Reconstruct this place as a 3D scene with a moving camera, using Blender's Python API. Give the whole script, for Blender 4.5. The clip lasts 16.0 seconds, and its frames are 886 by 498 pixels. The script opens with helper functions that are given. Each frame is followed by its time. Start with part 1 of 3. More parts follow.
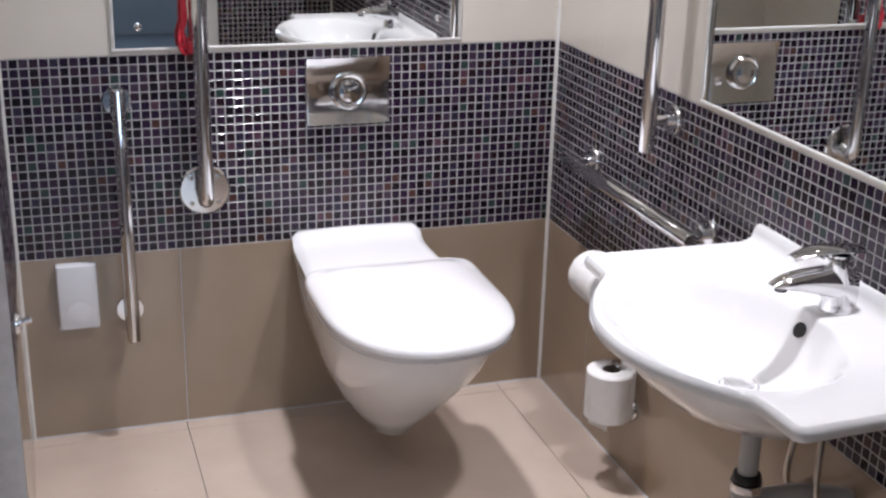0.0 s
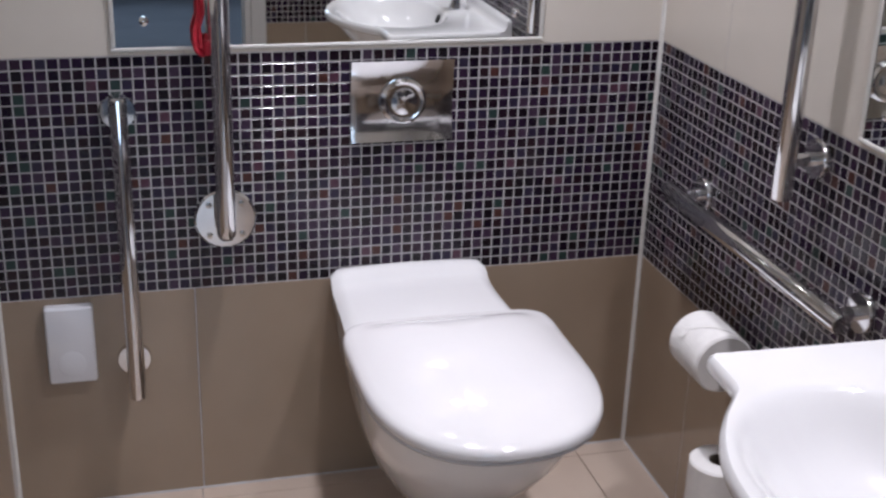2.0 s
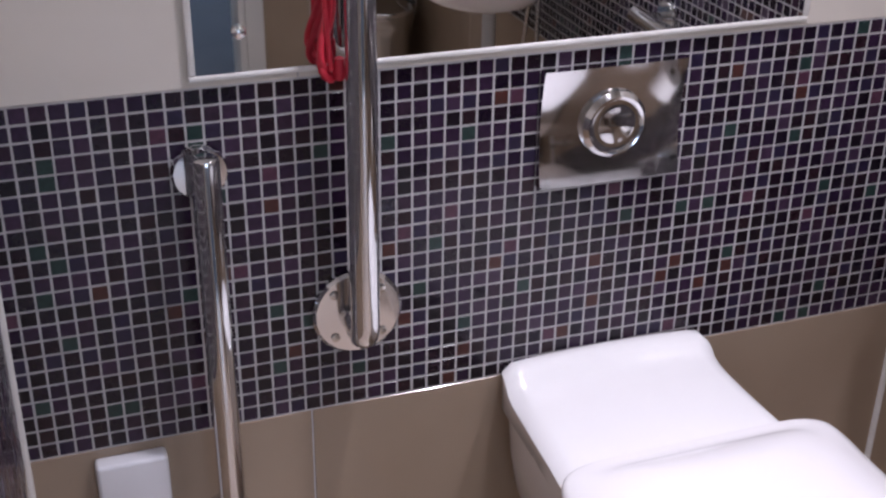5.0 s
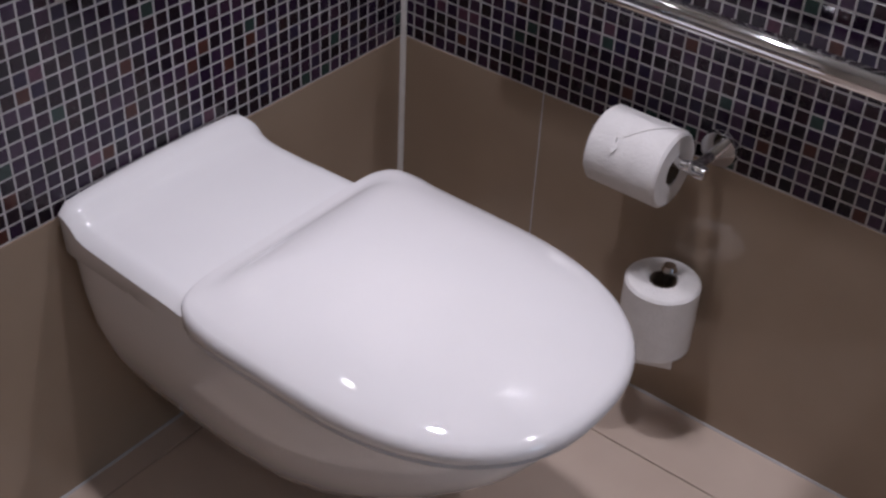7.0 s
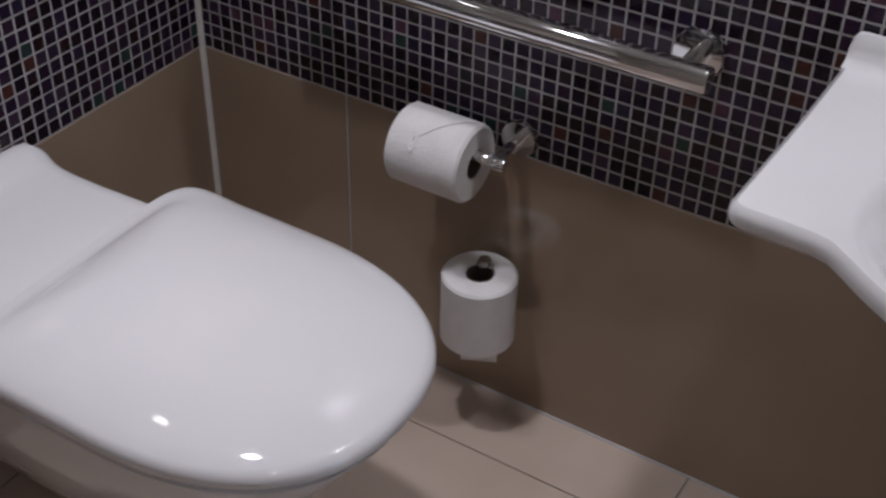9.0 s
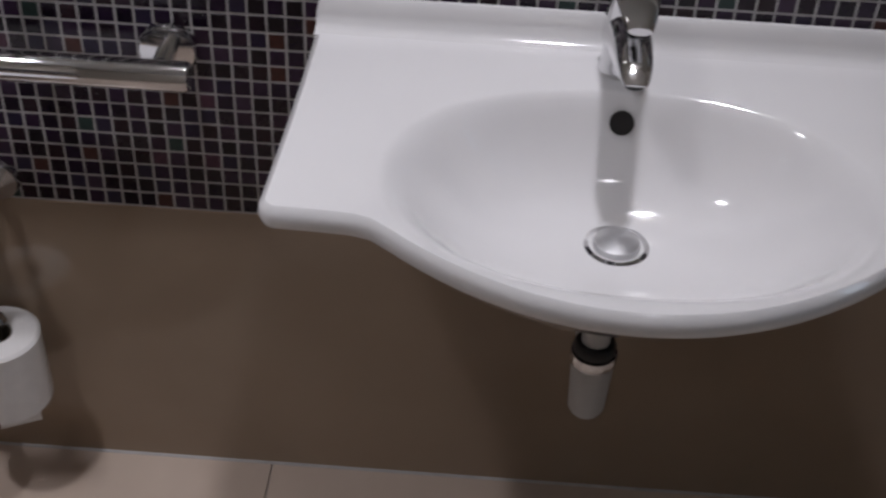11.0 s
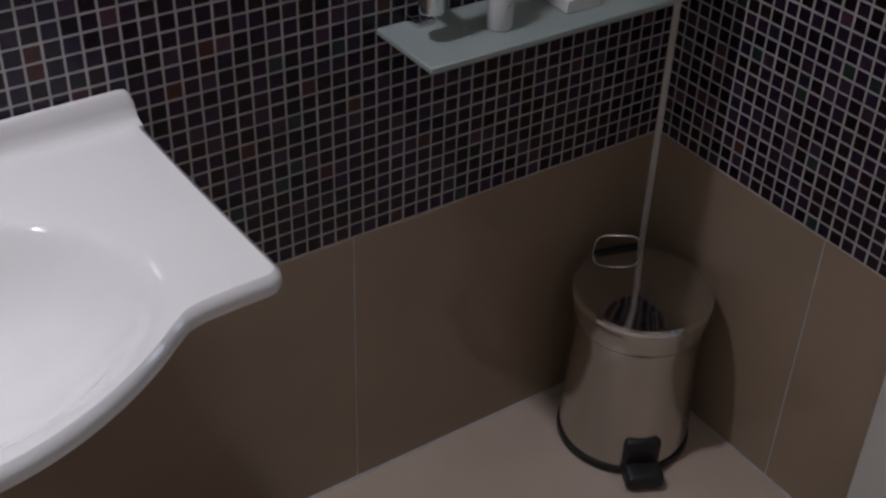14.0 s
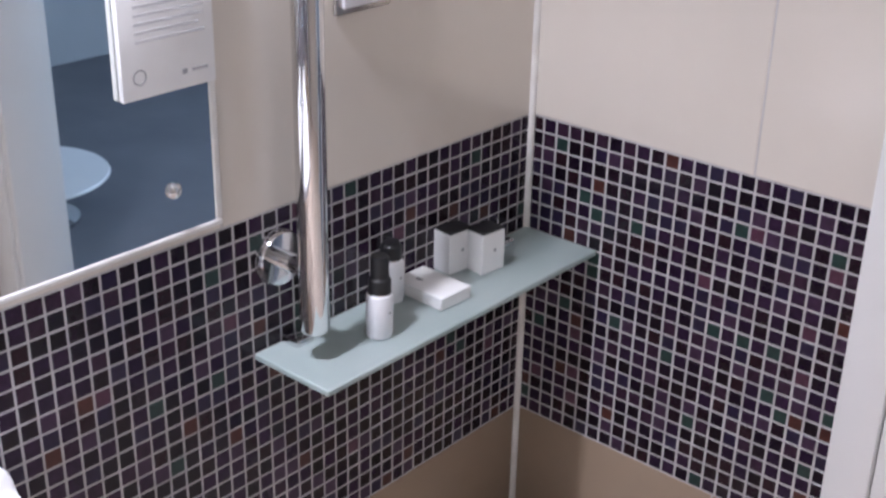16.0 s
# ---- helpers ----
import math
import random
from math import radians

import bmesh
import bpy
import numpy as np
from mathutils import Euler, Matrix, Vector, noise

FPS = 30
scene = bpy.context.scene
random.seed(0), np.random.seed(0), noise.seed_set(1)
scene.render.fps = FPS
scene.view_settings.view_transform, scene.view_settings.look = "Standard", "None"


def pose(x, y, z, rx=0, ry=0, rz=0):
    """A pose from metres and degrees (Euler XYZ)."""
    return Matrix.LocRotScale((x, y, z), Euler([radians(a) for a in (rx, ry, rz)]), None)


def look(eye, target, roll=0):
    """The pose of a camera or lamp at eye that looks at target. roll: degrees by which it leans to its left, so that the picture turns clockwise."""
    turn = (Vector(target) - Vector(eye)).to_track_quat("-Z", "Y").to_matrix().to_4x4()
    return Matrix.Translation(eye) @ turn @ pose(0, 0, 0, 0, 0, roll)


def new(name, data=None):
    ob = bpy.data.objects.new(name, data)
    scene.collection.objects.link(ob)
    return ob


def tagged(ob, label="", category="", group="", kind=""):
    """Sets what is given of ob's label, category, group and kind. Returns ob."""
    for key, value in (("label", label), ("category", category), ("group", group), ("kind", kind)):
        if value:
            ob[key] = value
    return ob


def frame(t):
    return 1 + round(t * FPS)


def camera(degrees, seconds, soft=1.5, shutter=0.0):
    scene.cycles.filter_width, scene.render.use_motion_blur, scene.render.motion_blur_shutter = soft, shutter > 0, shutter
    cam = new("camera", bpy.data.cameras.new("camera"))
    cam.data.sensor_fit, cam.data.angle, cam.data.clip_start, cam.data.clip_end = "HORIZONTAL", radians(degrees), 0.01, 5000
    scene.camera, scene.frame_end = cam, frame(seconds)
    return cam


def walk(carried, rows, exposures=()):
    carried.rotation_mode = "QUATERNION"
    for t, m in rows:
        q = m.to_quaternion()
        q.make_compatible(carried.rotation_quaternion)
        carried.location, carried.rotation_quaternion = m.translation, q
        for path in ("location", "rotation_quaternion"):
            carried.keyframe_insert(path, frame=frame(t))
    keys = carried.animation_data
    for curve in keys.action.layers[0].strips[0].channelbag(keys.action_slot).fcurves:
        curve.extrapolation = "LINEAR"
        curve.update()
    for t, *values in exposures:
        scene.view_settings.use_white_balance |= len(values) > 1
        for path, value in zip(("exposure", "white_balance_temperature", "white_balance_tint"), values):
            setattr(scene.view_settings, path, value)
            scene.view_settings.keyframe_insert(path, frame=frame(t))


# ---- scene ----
cam = camera(39.1, 16.0, soft=2.4, shutter=0.25)
PATH = [
    (0, (-1.26, -2.887, 1.508), (-0.662, -1.104, 0.827), 1.5),
    (0.5, (-1.219, -2.775, 1.485), (-0.614, -0.996, 0.802), 1.9),
    (1, (-1.219, -2.634, 1.487), (-0.583, -0.873, 0.784), 2.7),
    (1.5, (-1.173, -2.486, 1.477), (-0.549, -0.726, 0.762), 3.0),
    (2, (-1.098, -2.325, 1.49), (-0.601, -0.539, 0.739), 1.9),
    (2.5, (-1.083, -2.167, 1.499), (-0.63, -0.381, 0.723), 1.6),
    (3, (-1.15, -1.98, 1.512), (-0.633, -0.223, 0.708), 2.7),
    (3.2, (-1.15, -1.912, 1.517), (-0.636, -0.161, 0.699), 2.8),
    (5.3, (-1.291, -1.316, 1.439), (-0.637, 0.303, 0.463), -0.0),
    (5.5, (-1.292, -1.281, 1.444), (-0.591, 0.284, 0.415), -0.3),
    (6, (-1.313, -1.238, 1.446), (-0.377, 0.12, 0.314), 0.8),
    (6.5, (-1.39, -1.193, 1.419), (-0.207, -0.093, 0.241), 2.1),
    (7, (-1.414, -1.163, 1.411), (-0.136, -0.205, 0.208), 2.9),
    (7.5, (-1.401, -1.182, 1.407), (-0.097, -0.258, 0.205), 3.0),
    (8, (-1.38, -1.207, 1.407), (-0.058, -0.306, 0.207), 2.6),
    (8.2, (-1.371, -1.218, 1.411), (-0.044, -0.326, 0.21), 2.6),
    (10.3, (-1.235, -1.254, 1.417), (0.272, -0.826, 0.173), 0.5),
    (10.5, (-1.243, -1.229, 1.416), (0.292, -0.916, 0.172), 1.4),
    (11, (-1.241, -1.170, 1.424), (0.320, -1.129, 0.174), 3.0),
    (11.5, (-1.228, -1.200, 1.416), (0.341, -1.305, 0.180), 2.7),
    (12, (-1.229, -1.212, 1.415), (0.331, -1.507, 0.199), 2.9),
    (12.5, (-1.265, -1.214, 1.435), (0.261, -1.720, 0.245), 1.8),
    (13, (-1.250, -1.210, 1.441), (0.189, -1.933, 0.255), 2.1),
    (13.5, (-1.241, -1.206, 1.440), (0.117, -2.096, 0.272), 2.6),
    (14, (-1.202, -1.250, 1.459), (0.122, -2.178, 0.281), 2.1),
    (14.5, (-1.148, -1.290, 1.461), (0.171, -2.241, 0.297), 1.0),
    (15, (-1.091, -1.270, 1.476), (0.202, -2.344, 0.392), 0.2),
    (15.5, (-1.024, -1.203, 1.487), (0.191, -2.467, 0.525), 0.2),
    (16, (-0.993, -1.159, 1.493), (0.192, -2.537, 0.658), 1.3),
]
EXPOSURES = [(0.0, -0.15, 6500, 8), (0.5, -0.1, 6500, 8), (1.5, -0.45, 6450, 9), (3.0, -0.65, 6400, 13), (5.5, -0.45, 6350, 18), (6.0, -0.7, 6350, 17), (7.0, -1.15, 6450, 15), (8.0, -1.45, 6450, 12), (10.5, -1.4, 6550, 9),
             (12.5, -1.55, 6600, 8), (13.5, -1.4, 6550, 9), (14.2, -1.15, 6500, 10), (14.7, -0.85, 6450, 10), (15.0, -0.6, 6350, 10), (15.5, 0.15, 6200, 12), (16.0, 0.7, 6100, 12)]
walk(cam, [(t, look(eye, target, roll)) for t, eye, target, roll in PATH], EXPOSURES)

# ---- main sizes ----
CEIL = 2.36
BAND_LOW, BAND_TOP = 0.466, 0.940      # mosaic band
ROWS = 22
PITCH = (BAND_TOP - BAND_LOW) / ROWS
END_Y = -2.497                          # wall with the doorway
WEST_X = -1.338                         # short return wall beside the toilet
NIB_Y = -0.72                           # end of that return wall
FAR_X = -2.20                           # outer wall
DOOR_R, DOOR_L, DOOR_TOP = -0.559, -1.455, 2.03

# ---- world and lamps ----
world = bpy.data.worlds.new("world")
scene.world = world
world.use_nodes = True
world.node_tree.nodes["Background"].inputs[0].default_value = (0.55, 0.68, 1.0, 1)
world.node_tree.nodes["Background"].inputs[1].default_value = 0.03

# two downlights set by the cast shadows; the third is added fill, no known source
LAMPS = [(-0.57, -0.38, 8.7, 84), (-0.12, -1.33, 13.0, 118), (-1.72, -1.65, 2.6, 160)]
LAMP_COLOUR = (0.915, 0.90, 1.0)
for lx, ly, power, beam in LAMPS:
    light = bpy.data.lights.new("downlight_lamp", "AREA")
    light.shape, light.size, light.energy, light.color = "DISK", 0.12, power, LAMP_COLOUR
    light.spread = radians(beam)
    lamp = new("downlight_lamp", light)
    lamp.location = (lx, ly, CEIL - 0.012)

window_light = bpy.data.lights.new("bedroom_window_lamp", "AREA")
window_light.shape, window_light.size, window_light.size_y = "RECTANGLE", 1.5, 1.3
window_light.energy, window_light.color = 20.0, (0.62, 0.78, 1.0)
window_lamp = new("bedroom_window_lamp", window_light)
window_lamp.matrix_world = look((-0.9, -5.35, 1.5), (-0.9, -2.4, 1.0))


# ---- materials ----
def material(name, colour, rough=0.5, metal=0.0, coat=0.0):
    m = bpy.data.materials.new(name)
    m.use_nodes = True
    b = m.node_tree.nodes["Principled BSDF"]
    b.inputs["Base Color"].default_value = (*colour, 1)
    b.inputs["Roughness"].default_value = rough
    b.inputs["Metallic"].default_value = metal
    b.inputs["Coat Weight"].default_value = coat
    b.inputs["Coat Roughness"].default_value = 0.05
    return m


def vary(m, colours, scale=6.0, detail=4.0, bump=0.0, bump_scale=60.0, rough=None, stretch=(1, 1, 1)):
    """Two scales of noise on colour, roughness and relief, in metres of the world."""
    t = m.node_tree
    n, l = t.nodes, t.links
    b = n["Principled BSDF"]
    geo = n.new("ShaderNodeNewGeometry")
    mapping = n.new("ShaderNodeMapping")
    mapping.inputs["Scale"].default_value = stretch
    l.new(geo.outputs["Position"], mapping.inputs["Vector"])
    big = n.new("ShaderNodeTexNoise")
    big.inputs["Scale"].default_value, big.inputs["Detail"].default_value = scale, detail
    l.new(mapping.outputs[0], big.inputs["Vector"])
    ramp = n.new("ShaderNodeValToRGB")
    e = ramp.color_ramp.elements
    e[0].position, e[1].position = 0.3, 0.72
    e[0].color, e[1].color = (*colours[0], 1), (*colours[1], 1)
    l.new(big.outputs["Fac"], ramp.inputs["Fac"])
    l.new(ramp.outputs["Color"], b.inputs["Base Color"])
    fine = n.new("ShaderNodeTexNoise")
    fine.inputs["Scale"].default_value, fine.inputs["Detail"].default_value = bump_scale, 5.0
    l.new(mapping.outputs[0], fine.inputs["Vector"])
    if rough:
        r = n.new("ShaderNodeMapRange")
        r.inputs["To Min"].default_value, r.inputs["To Max"].default_value = rough
        l.new(fine.outputs["Fac"], r.inputs["Value"])
        l.new(r.outputs[0], b.inputs["Roughness"])
    if bump:
        bp = n.new("ShaderNodeBump")
        bp.inputs["Strength"].default_value, bp.inputs["Distance"].default_value = bump, 0.002
        l.new(fine.outputs["Fac"], bp.inputs["Height"])
        l.new(bp.outputs["Normal"], b.inputs["Normal"])
    return m


M_PORCELAIN = vary(material("porcelain", (0.8, 0.8, 0.8), 0.08, coat=0.5), ((0.80, 0.79, 0.79), (0.83, 0.82, 0.82)), 5, 3, 0.015, 25, (0.06, 0.12))
M_LID = vary(material("toilet_lid", (0.8, 0.79, 0.79), 0.1, coat=0.8), ((0.80, 0.785, 0.785), (0.83, 0.81, 0.81)), 7, 3, 0.004, 18, (0.025, 0.06))
M_CHROME = vary(material("chrome", (0.75, 0.75, 0.76), 0.06, 1.0), ((0.70, 0.70, 0.71), (0.78, 0.78, 0.79)), 20, 3, 0.0, 80, (0.04, 0.12))
M_STEEL = vary(material("brushed_steel", (0.55, 0.52, 0.49), 0.25, 1.0), ((0.50, 0.47, 0.44), (0.60, 0.57, 0.53)), 14, 3, 0.008, 60, (0.20, 0.28), (1, 1, 0.05))
M_SATIN = vary(material("satin_metal", (0.75, 0.75, 0.76), 0.35, 1.0), ((0.68, 0.68, 0.69), (0.80, 0.80, 0.81)), 60, 3, 0.02, 200, (0.28, 0.42))
M_TILE = vary(material("beige_wall_tile", (0.5, 0.43, 0.35), 0.12, coat=0.35), ((0.31, 0.232, 0.165), (0.365, 0.28, 0.205)), 3.5, 5, 0.02, 9, (0.10, 0.2))
M_CREAM = vary(material("cream_wall_tile", (0.66, 0.6, 0.5), 0.16, coat=0.3), ((0.65, 0.60, 0.53), (0.71, 0.66, 0.59)), 3.0, 5, 0.02, 9, (0.12, 0.24))
M_FLOOR = vary(material("floor_tile", (0.55, 0.46, 0.38), 0.3), ((0.50, 0.40, 0.325), (0.60, 0.495, 0.41)), 4.5, 6, 0.05, 45, (0.22, 0.42))
M_GROUT = vary(material("grout", (0.62, 0.6, 0.58), 0.85), ((0.42, 0.405, 0.40), (0.56, 0.545, 0.54)), 25, 4, 0.2, 300)
M_SEAL = vary(material("white_sealant", (0.75, 0.74, 0.71), 0.4), ((0.68, 0.66, 0.62), (0.8, 0.79, 0.76)), 30, 4, 0.1, 120)
M_PAINT = vary(material("white_paint", (0.78, 0.78, 0.77), 0.4), ((0.75, 0.75, 0.74), (0.80, 0.80, 0.79)), 4, 4, 0.05, 90, (0.3, 0.5))
M_CEIL = vary(material("ceiling_paint", (0.8, 0.79, 0.77), 0.8), ((0.77, 0.76, 0.74), (0.81, 0.80, 0.78)), 3, 4, 0.05, 120)
M_PAPER = vary(material("tissue_paper", (0.82, 0.80, 0.78), 0.95), ((0.78, 0.76, 0.74), (0.84, 0.82, 0.80)), 40, 4, 0.5, 220)
M_CARD = vary(material("white_card", (0.82, 0.82, 0.81), 0.6), ((0.80, 0.80, 0.79), (0.84, 0.84, 0.83)), 20, 3, 0.05, 200)
# cardboard with the shade inside the roll cores put into its colour
M_BOARD = vary(material("grey_cardboard", (0.16, 0.12, 0.09), 0.9), ((0.13, 0.10, 0.075), (0.18, 0.14, 0.105)), 40, 4, 0.3, 200)
M_PLASTIC = vary(material("white_plastic", (0.78, 0.78, 0.80), 0.3), ((0.76, 0.76, 0.79), (0.80, 0.80, 0.82)), 10, 3, 0.03, 60, (0.25, 0.4))
M_GREYPLASTIC = vary(material("grey_plastic", (0.5, 0.5, 0.5), 0.35), ((0.45, 0.45, 0.45), (0.55, 0.55, 0.54)), 12, 3, 0.03, 60, (0.3, 0.45))
M_BLACK = vary(material("black_plastic", (0.012, 0.012, 0.013), 0.35), ((0.010, 0.010, 0.011), (0.02, 0.02, 0.022)), 20, 3, 0.03, 90, (0.3, 0.5))
M_DARK = material("dark_hole", (0.01, 0.008, 0.007), 0.7)
M_TEXT = material("faint_print", (0.52, 0.52, 0.53), 0.7)
M_PRINT = material("grey_print", (0.30, 0.30, 0.31), 0.7)
M_RED = vary(material("red_cord", (0.6, 0.02, 0.04), 0.5), ((0.5, 0.012, 0.03), (0.68, 0.03, 0.06)), 60, 3, 0.3, 400)
M_CARPET = vary(material("carpet", (0.14, 0.14, 0.16), 0.95), ((0.15, 0.155, 0.18), (0.175, 0.18, 0.205)), 5, 4, 0.2, 500)
M_BEDWALL = vary(material("bedroom_wall", (0.5, 0.52, 0.55), 0.7), ((0.46, 0.48, 0.51), (0.52, 0.54, 0.57)), 3, 4, 0.1, 90)
M_MIRROR = material("mirror_glass", (0.86, 0.88, 0.87), 0.015, 1.0)

M_FROST = material("frosted_glass", (0.62, 0.72, 0.70), 0.35)
fb = M_FROST.node_tree.nodes["Principled BSDF"]
fb.inputs["Transmission Weight"].default_value, fb.inputs["IOR"].default_value = 0.55, 1.45
vary(M_FROST, ((0.58, 0.69, 0.67), (0.66, 0.75, 0.73)), 12, 3, 0.1, 250, (0.3, 0.45))

# glass mosaic: every tile takes its own colour
M_MOSAIC = material("glass_mosaic", (0.05, 0.04, 0.06), 0.15)
M_MOSAIC.node_tree.nodes["Principled BSDF"].inputs["Specular IOR Level"].default_value = 0.34
t_ = M_MOSAIC.node_tree
oi, gi = t_.nodes.new("ShaderNodeObjectInfo"), t_.nodes.new("ShaderNodeNewGeometry")
add = t_.nodes.new("ShaderNodeMath")
add.operation = "ADD"
frac = t_.nodes.new("ShaderNodeMath")
frac.operation = "FRACT"
t_.links.new(oi.outputs["Random"], add.inputs[0])
t_.links.new(gi.outputs["Random Per Island"], add.inputs[1])
t_.links.new(add.outputs[0], frac.inputs[0])
ramp_ = t_.nodes.new("ShaderNodeValToRGB")
ramp_.color_ramp.interpolation = "CONSTANT"
COLOURS = [(0.0, (0.0100, 0.0048, 0.0135)), (0.14, (0.0189, 0.0088, 0.0258)), (0.28, (0.0138, 0.0059, 0.0123)), (0.40, (0.0283, 0.0126, 0.0337)),
           (0.52, (0.0076, 0.0037, 0.0085)), (0.62, (0.0314, 0.0140, 0.0294)), (0.70, (0.0201, 0.0074, 0.0123)), (0.78, (0.0176, 0.0110, 0.0337)),
           (0.86, (0.0390, 0.0177, 0.0429)), (0.92, (0.0158, 0.0365, 0.0325)), (0.955, (0.0594, 0.0176, 0.0140)), (0.98, (0.0713, 0.0252, 0.0464))]
els = ramp_.color_ramp.elements
els[0].position, els[0].color = 0.0, (*COLOURS[0][1], 1)
els[1].position, els[1].color = COLOURS[1][0], (*COLOURS[1][1], 1)
for p_, c_ in COLOURS[2:]:
    el = els.new(p_)
    el.color = (*c_, 1)
t_.links.new(frac.outputs[0], ramp_.inputs["Fac"])
cloud = t_.nodes.new("ShaderNodeTexNoise")
cloud.inputs["Scale"].default_value, cloud.inputs["Detail"].default_value = 130.0, 3.0
t_.links.new(gi.outputs["Position"], cloud.inputs["Vector"])
gain = t_.nodes.new("ShaderNodeMapRange")
gain.inputs["To Min"].default_value, gain.inputs["To Max"].default_value = 0.40, 1.6
t_.links.new(cloud.outputs["Fac"], gain.inputs["Value"])
mixc = t_.nodes.new("ShaderNodeVectorMath")
mixc.operation = "SCALE"
t_.links.new(ramp_.outputs["Color"], mixc.inputs[0])
t_.links.new(gain.outputs[0], mixc.inputs["Scale"])
t_.links.new(mixc.outputs[0], t_.nodes["Principled BSDF"].inputs["Base Color"])
rr = t_.nodes.new("ShaderNodeMapRange")
rr.inputs["To Min"].default_value, rr.inputs["To Max"].default_value = 0.10, 0.32
t_.links.new(frac.outputs[0], rr.inputs["Value"])
t_.links.new(rr.outputs[0], t_.nodes["Principled BSDF"].inputs["Roughness"])

M_GLOW = material("lamp_glow", (1, 1, 1), 0.5)
gb = M_GLOW.node_tree.nodes["Principled BSDF"]
gb.inputs["Emission Color"].default_value, gb.inputs["Emission Strength"].default_value = (1.0, 0.9, 0.8, 1), 12.0
M_PANE = material("window_glow", (0.6, 0.75, 1.0), 0.5)
pb = M_PANE.node_tree.nodes["Principled BSDF"]
pb.inputs["Emission Color"].default_value, pb.inputs["Emission Strength"].default_value = (0.6, 0.78, 1.0, 1), 3.0


# ---- mesh helpers ----
def finish(name, bm, mat, smooth=True):
    bmesh.ops.recalc_face_normals(bm, faces=bm.faces)
    me = bpy.data.meshes.new(name)
    bm.to_mesh(me)
    bm.free()
    me.materials.append(mat)
    if smooth:
        me.set_sharp_from_angle(angle=radians(38))
        for p in me.polygons:
            p.use_smooth = True
    return me


def part(name, bm, mat, parent=None, label="", smooth=True):
    ob = new(name, finish(name, bm, mat, smooth))
    if parent:
        ob.parent = parent
    if label:
        ob["label"] = label
    return ob


def thing(name, at, label, category, group="", kind=""):
    ob = new(name)
    ob.empty_display_size = 0.05
    ob.location = at
    return tagged(ob, label, category, group, kind)


def box(lo, hi, bevel=0.0, segments=2, bm=None):
    bm2 = bmesh.new()
    c = [(a + b) / 2 for a, b in zip(lo, hi)]
    s = [abs(b - a) for a, b in zip(lo, hi)]
    bmesh.ops.create_cube(bm2, size=1, matrix=Matrix.Translation(c) @ Matrix.Diagonal((*s, 1)))
    if bevel:
        bmesh.ops.bevel(bm2, geom=bm2.edges[:], offset=bevel, segments=segments, affect="EDGES", profile=0.5)
    if bm is None:
        return bm2
    tmp = bpy.data.meshes.new("tmp")
    bm2.to_mesh(tmp)
    bm2.free()
    bm.from_mesh(tmp)
    bpy.data.meshes.remove(tmp)
    return bm


def loft(rings, cap=True, bm=None, closed=True):
    """Skin over rings of equally many points."""
    bm = bm or bmesh.new()
    vs = [[bm.verts.new(p) for p in r] for r in rings]
    n = len(vs[0])
    for a, b in zip(vs, vs[1:]):
        for i in range(n if closed else n - 1):
            j = (i + 1) % n
            bm.faces.new((a[i], a[j], b[j], b[i]))
    if cap:
        bm.faces.new(vs[0][::-1])
        bm.faces.new(vs[-1])
    return bm


def turned(profile, at=(0, 0, 0), axis="z", n=40, bm=None):
    """A turned body: (radius, height) pairs round an axis."""
    rings = []
    for r, h in profile:
        ring = []
        for i in range(n):
            a = 2 * math.pi * i / n
            u, v = max(r, 1e-4) * math.cos(a), max(r, 1e-4) * math.sin(a)
            p = {"z": (u, v, h), "x": (h, u, v), "y": (v, h, u)}[axis]
            ring.append([p[k] + at[k] for k in range(3)])
        rings.append(ring)
    return loft(rings, True, bm)


def tube(points, r, n=24, bm=None):
    """A round tube along points; r is one radius or one for each point."""
    pts = [Vector(p) for p in points]
    rs = r if isinstance(r, (list, tuple)) else [r] * len(pts)
    rings, up = [], None
    for i, p in enumerate(pts):
        d = (pts[min(i + 1, len(pts) - 1)] - pts[max(i - 1, 0)]).normalized()
        if up is None:
            up = d.orthogonal().normalized()
        up = (up - d * up.dot(d)).normalized()
        side = d.cross(up)
        rings.append([p + (up * math.cos(2 * math.pi * k / n) + side * math.sin(2 * math.pi * k / n)) * rs[i] for k in range(n)])
    return loft(rings, True, bm)


def ringed(profile, at, axis, n=48):
    """A turned ring with a hole through it."""
    bm = turned(profile, at, axis, n)
    bm.faces.ensure_lookup_table()
    bmesh.ops.delete(bm, geom=[f for f in bm.faces if len(f.verts) > 4], context="FACES")
    bmesh.ops.remove_doubles(bm, verts=bm.verts, dist=1e-5)
    return bm


def bend(a, corner, b, radius, steps=8):
    """Points from a round a corner to b."""
    a, c, b = Vector(a), Vector(corner), Vector(b)
    p, q = c + (a - c).normalized() * radius, c + (b - c).normalized() * radius
    return [a] + [p.lerp(c, k / steps).lerp(c.lerp(q, k / steps), k / steps) for k in range(steps + 1)] + [b]


# ---- structure ----
def setting(name, lo, hi, mat, label, category="wall"):
    return tagged(part(name, box(lo, hi), mat, smooth=False), label, category, kind="structure")


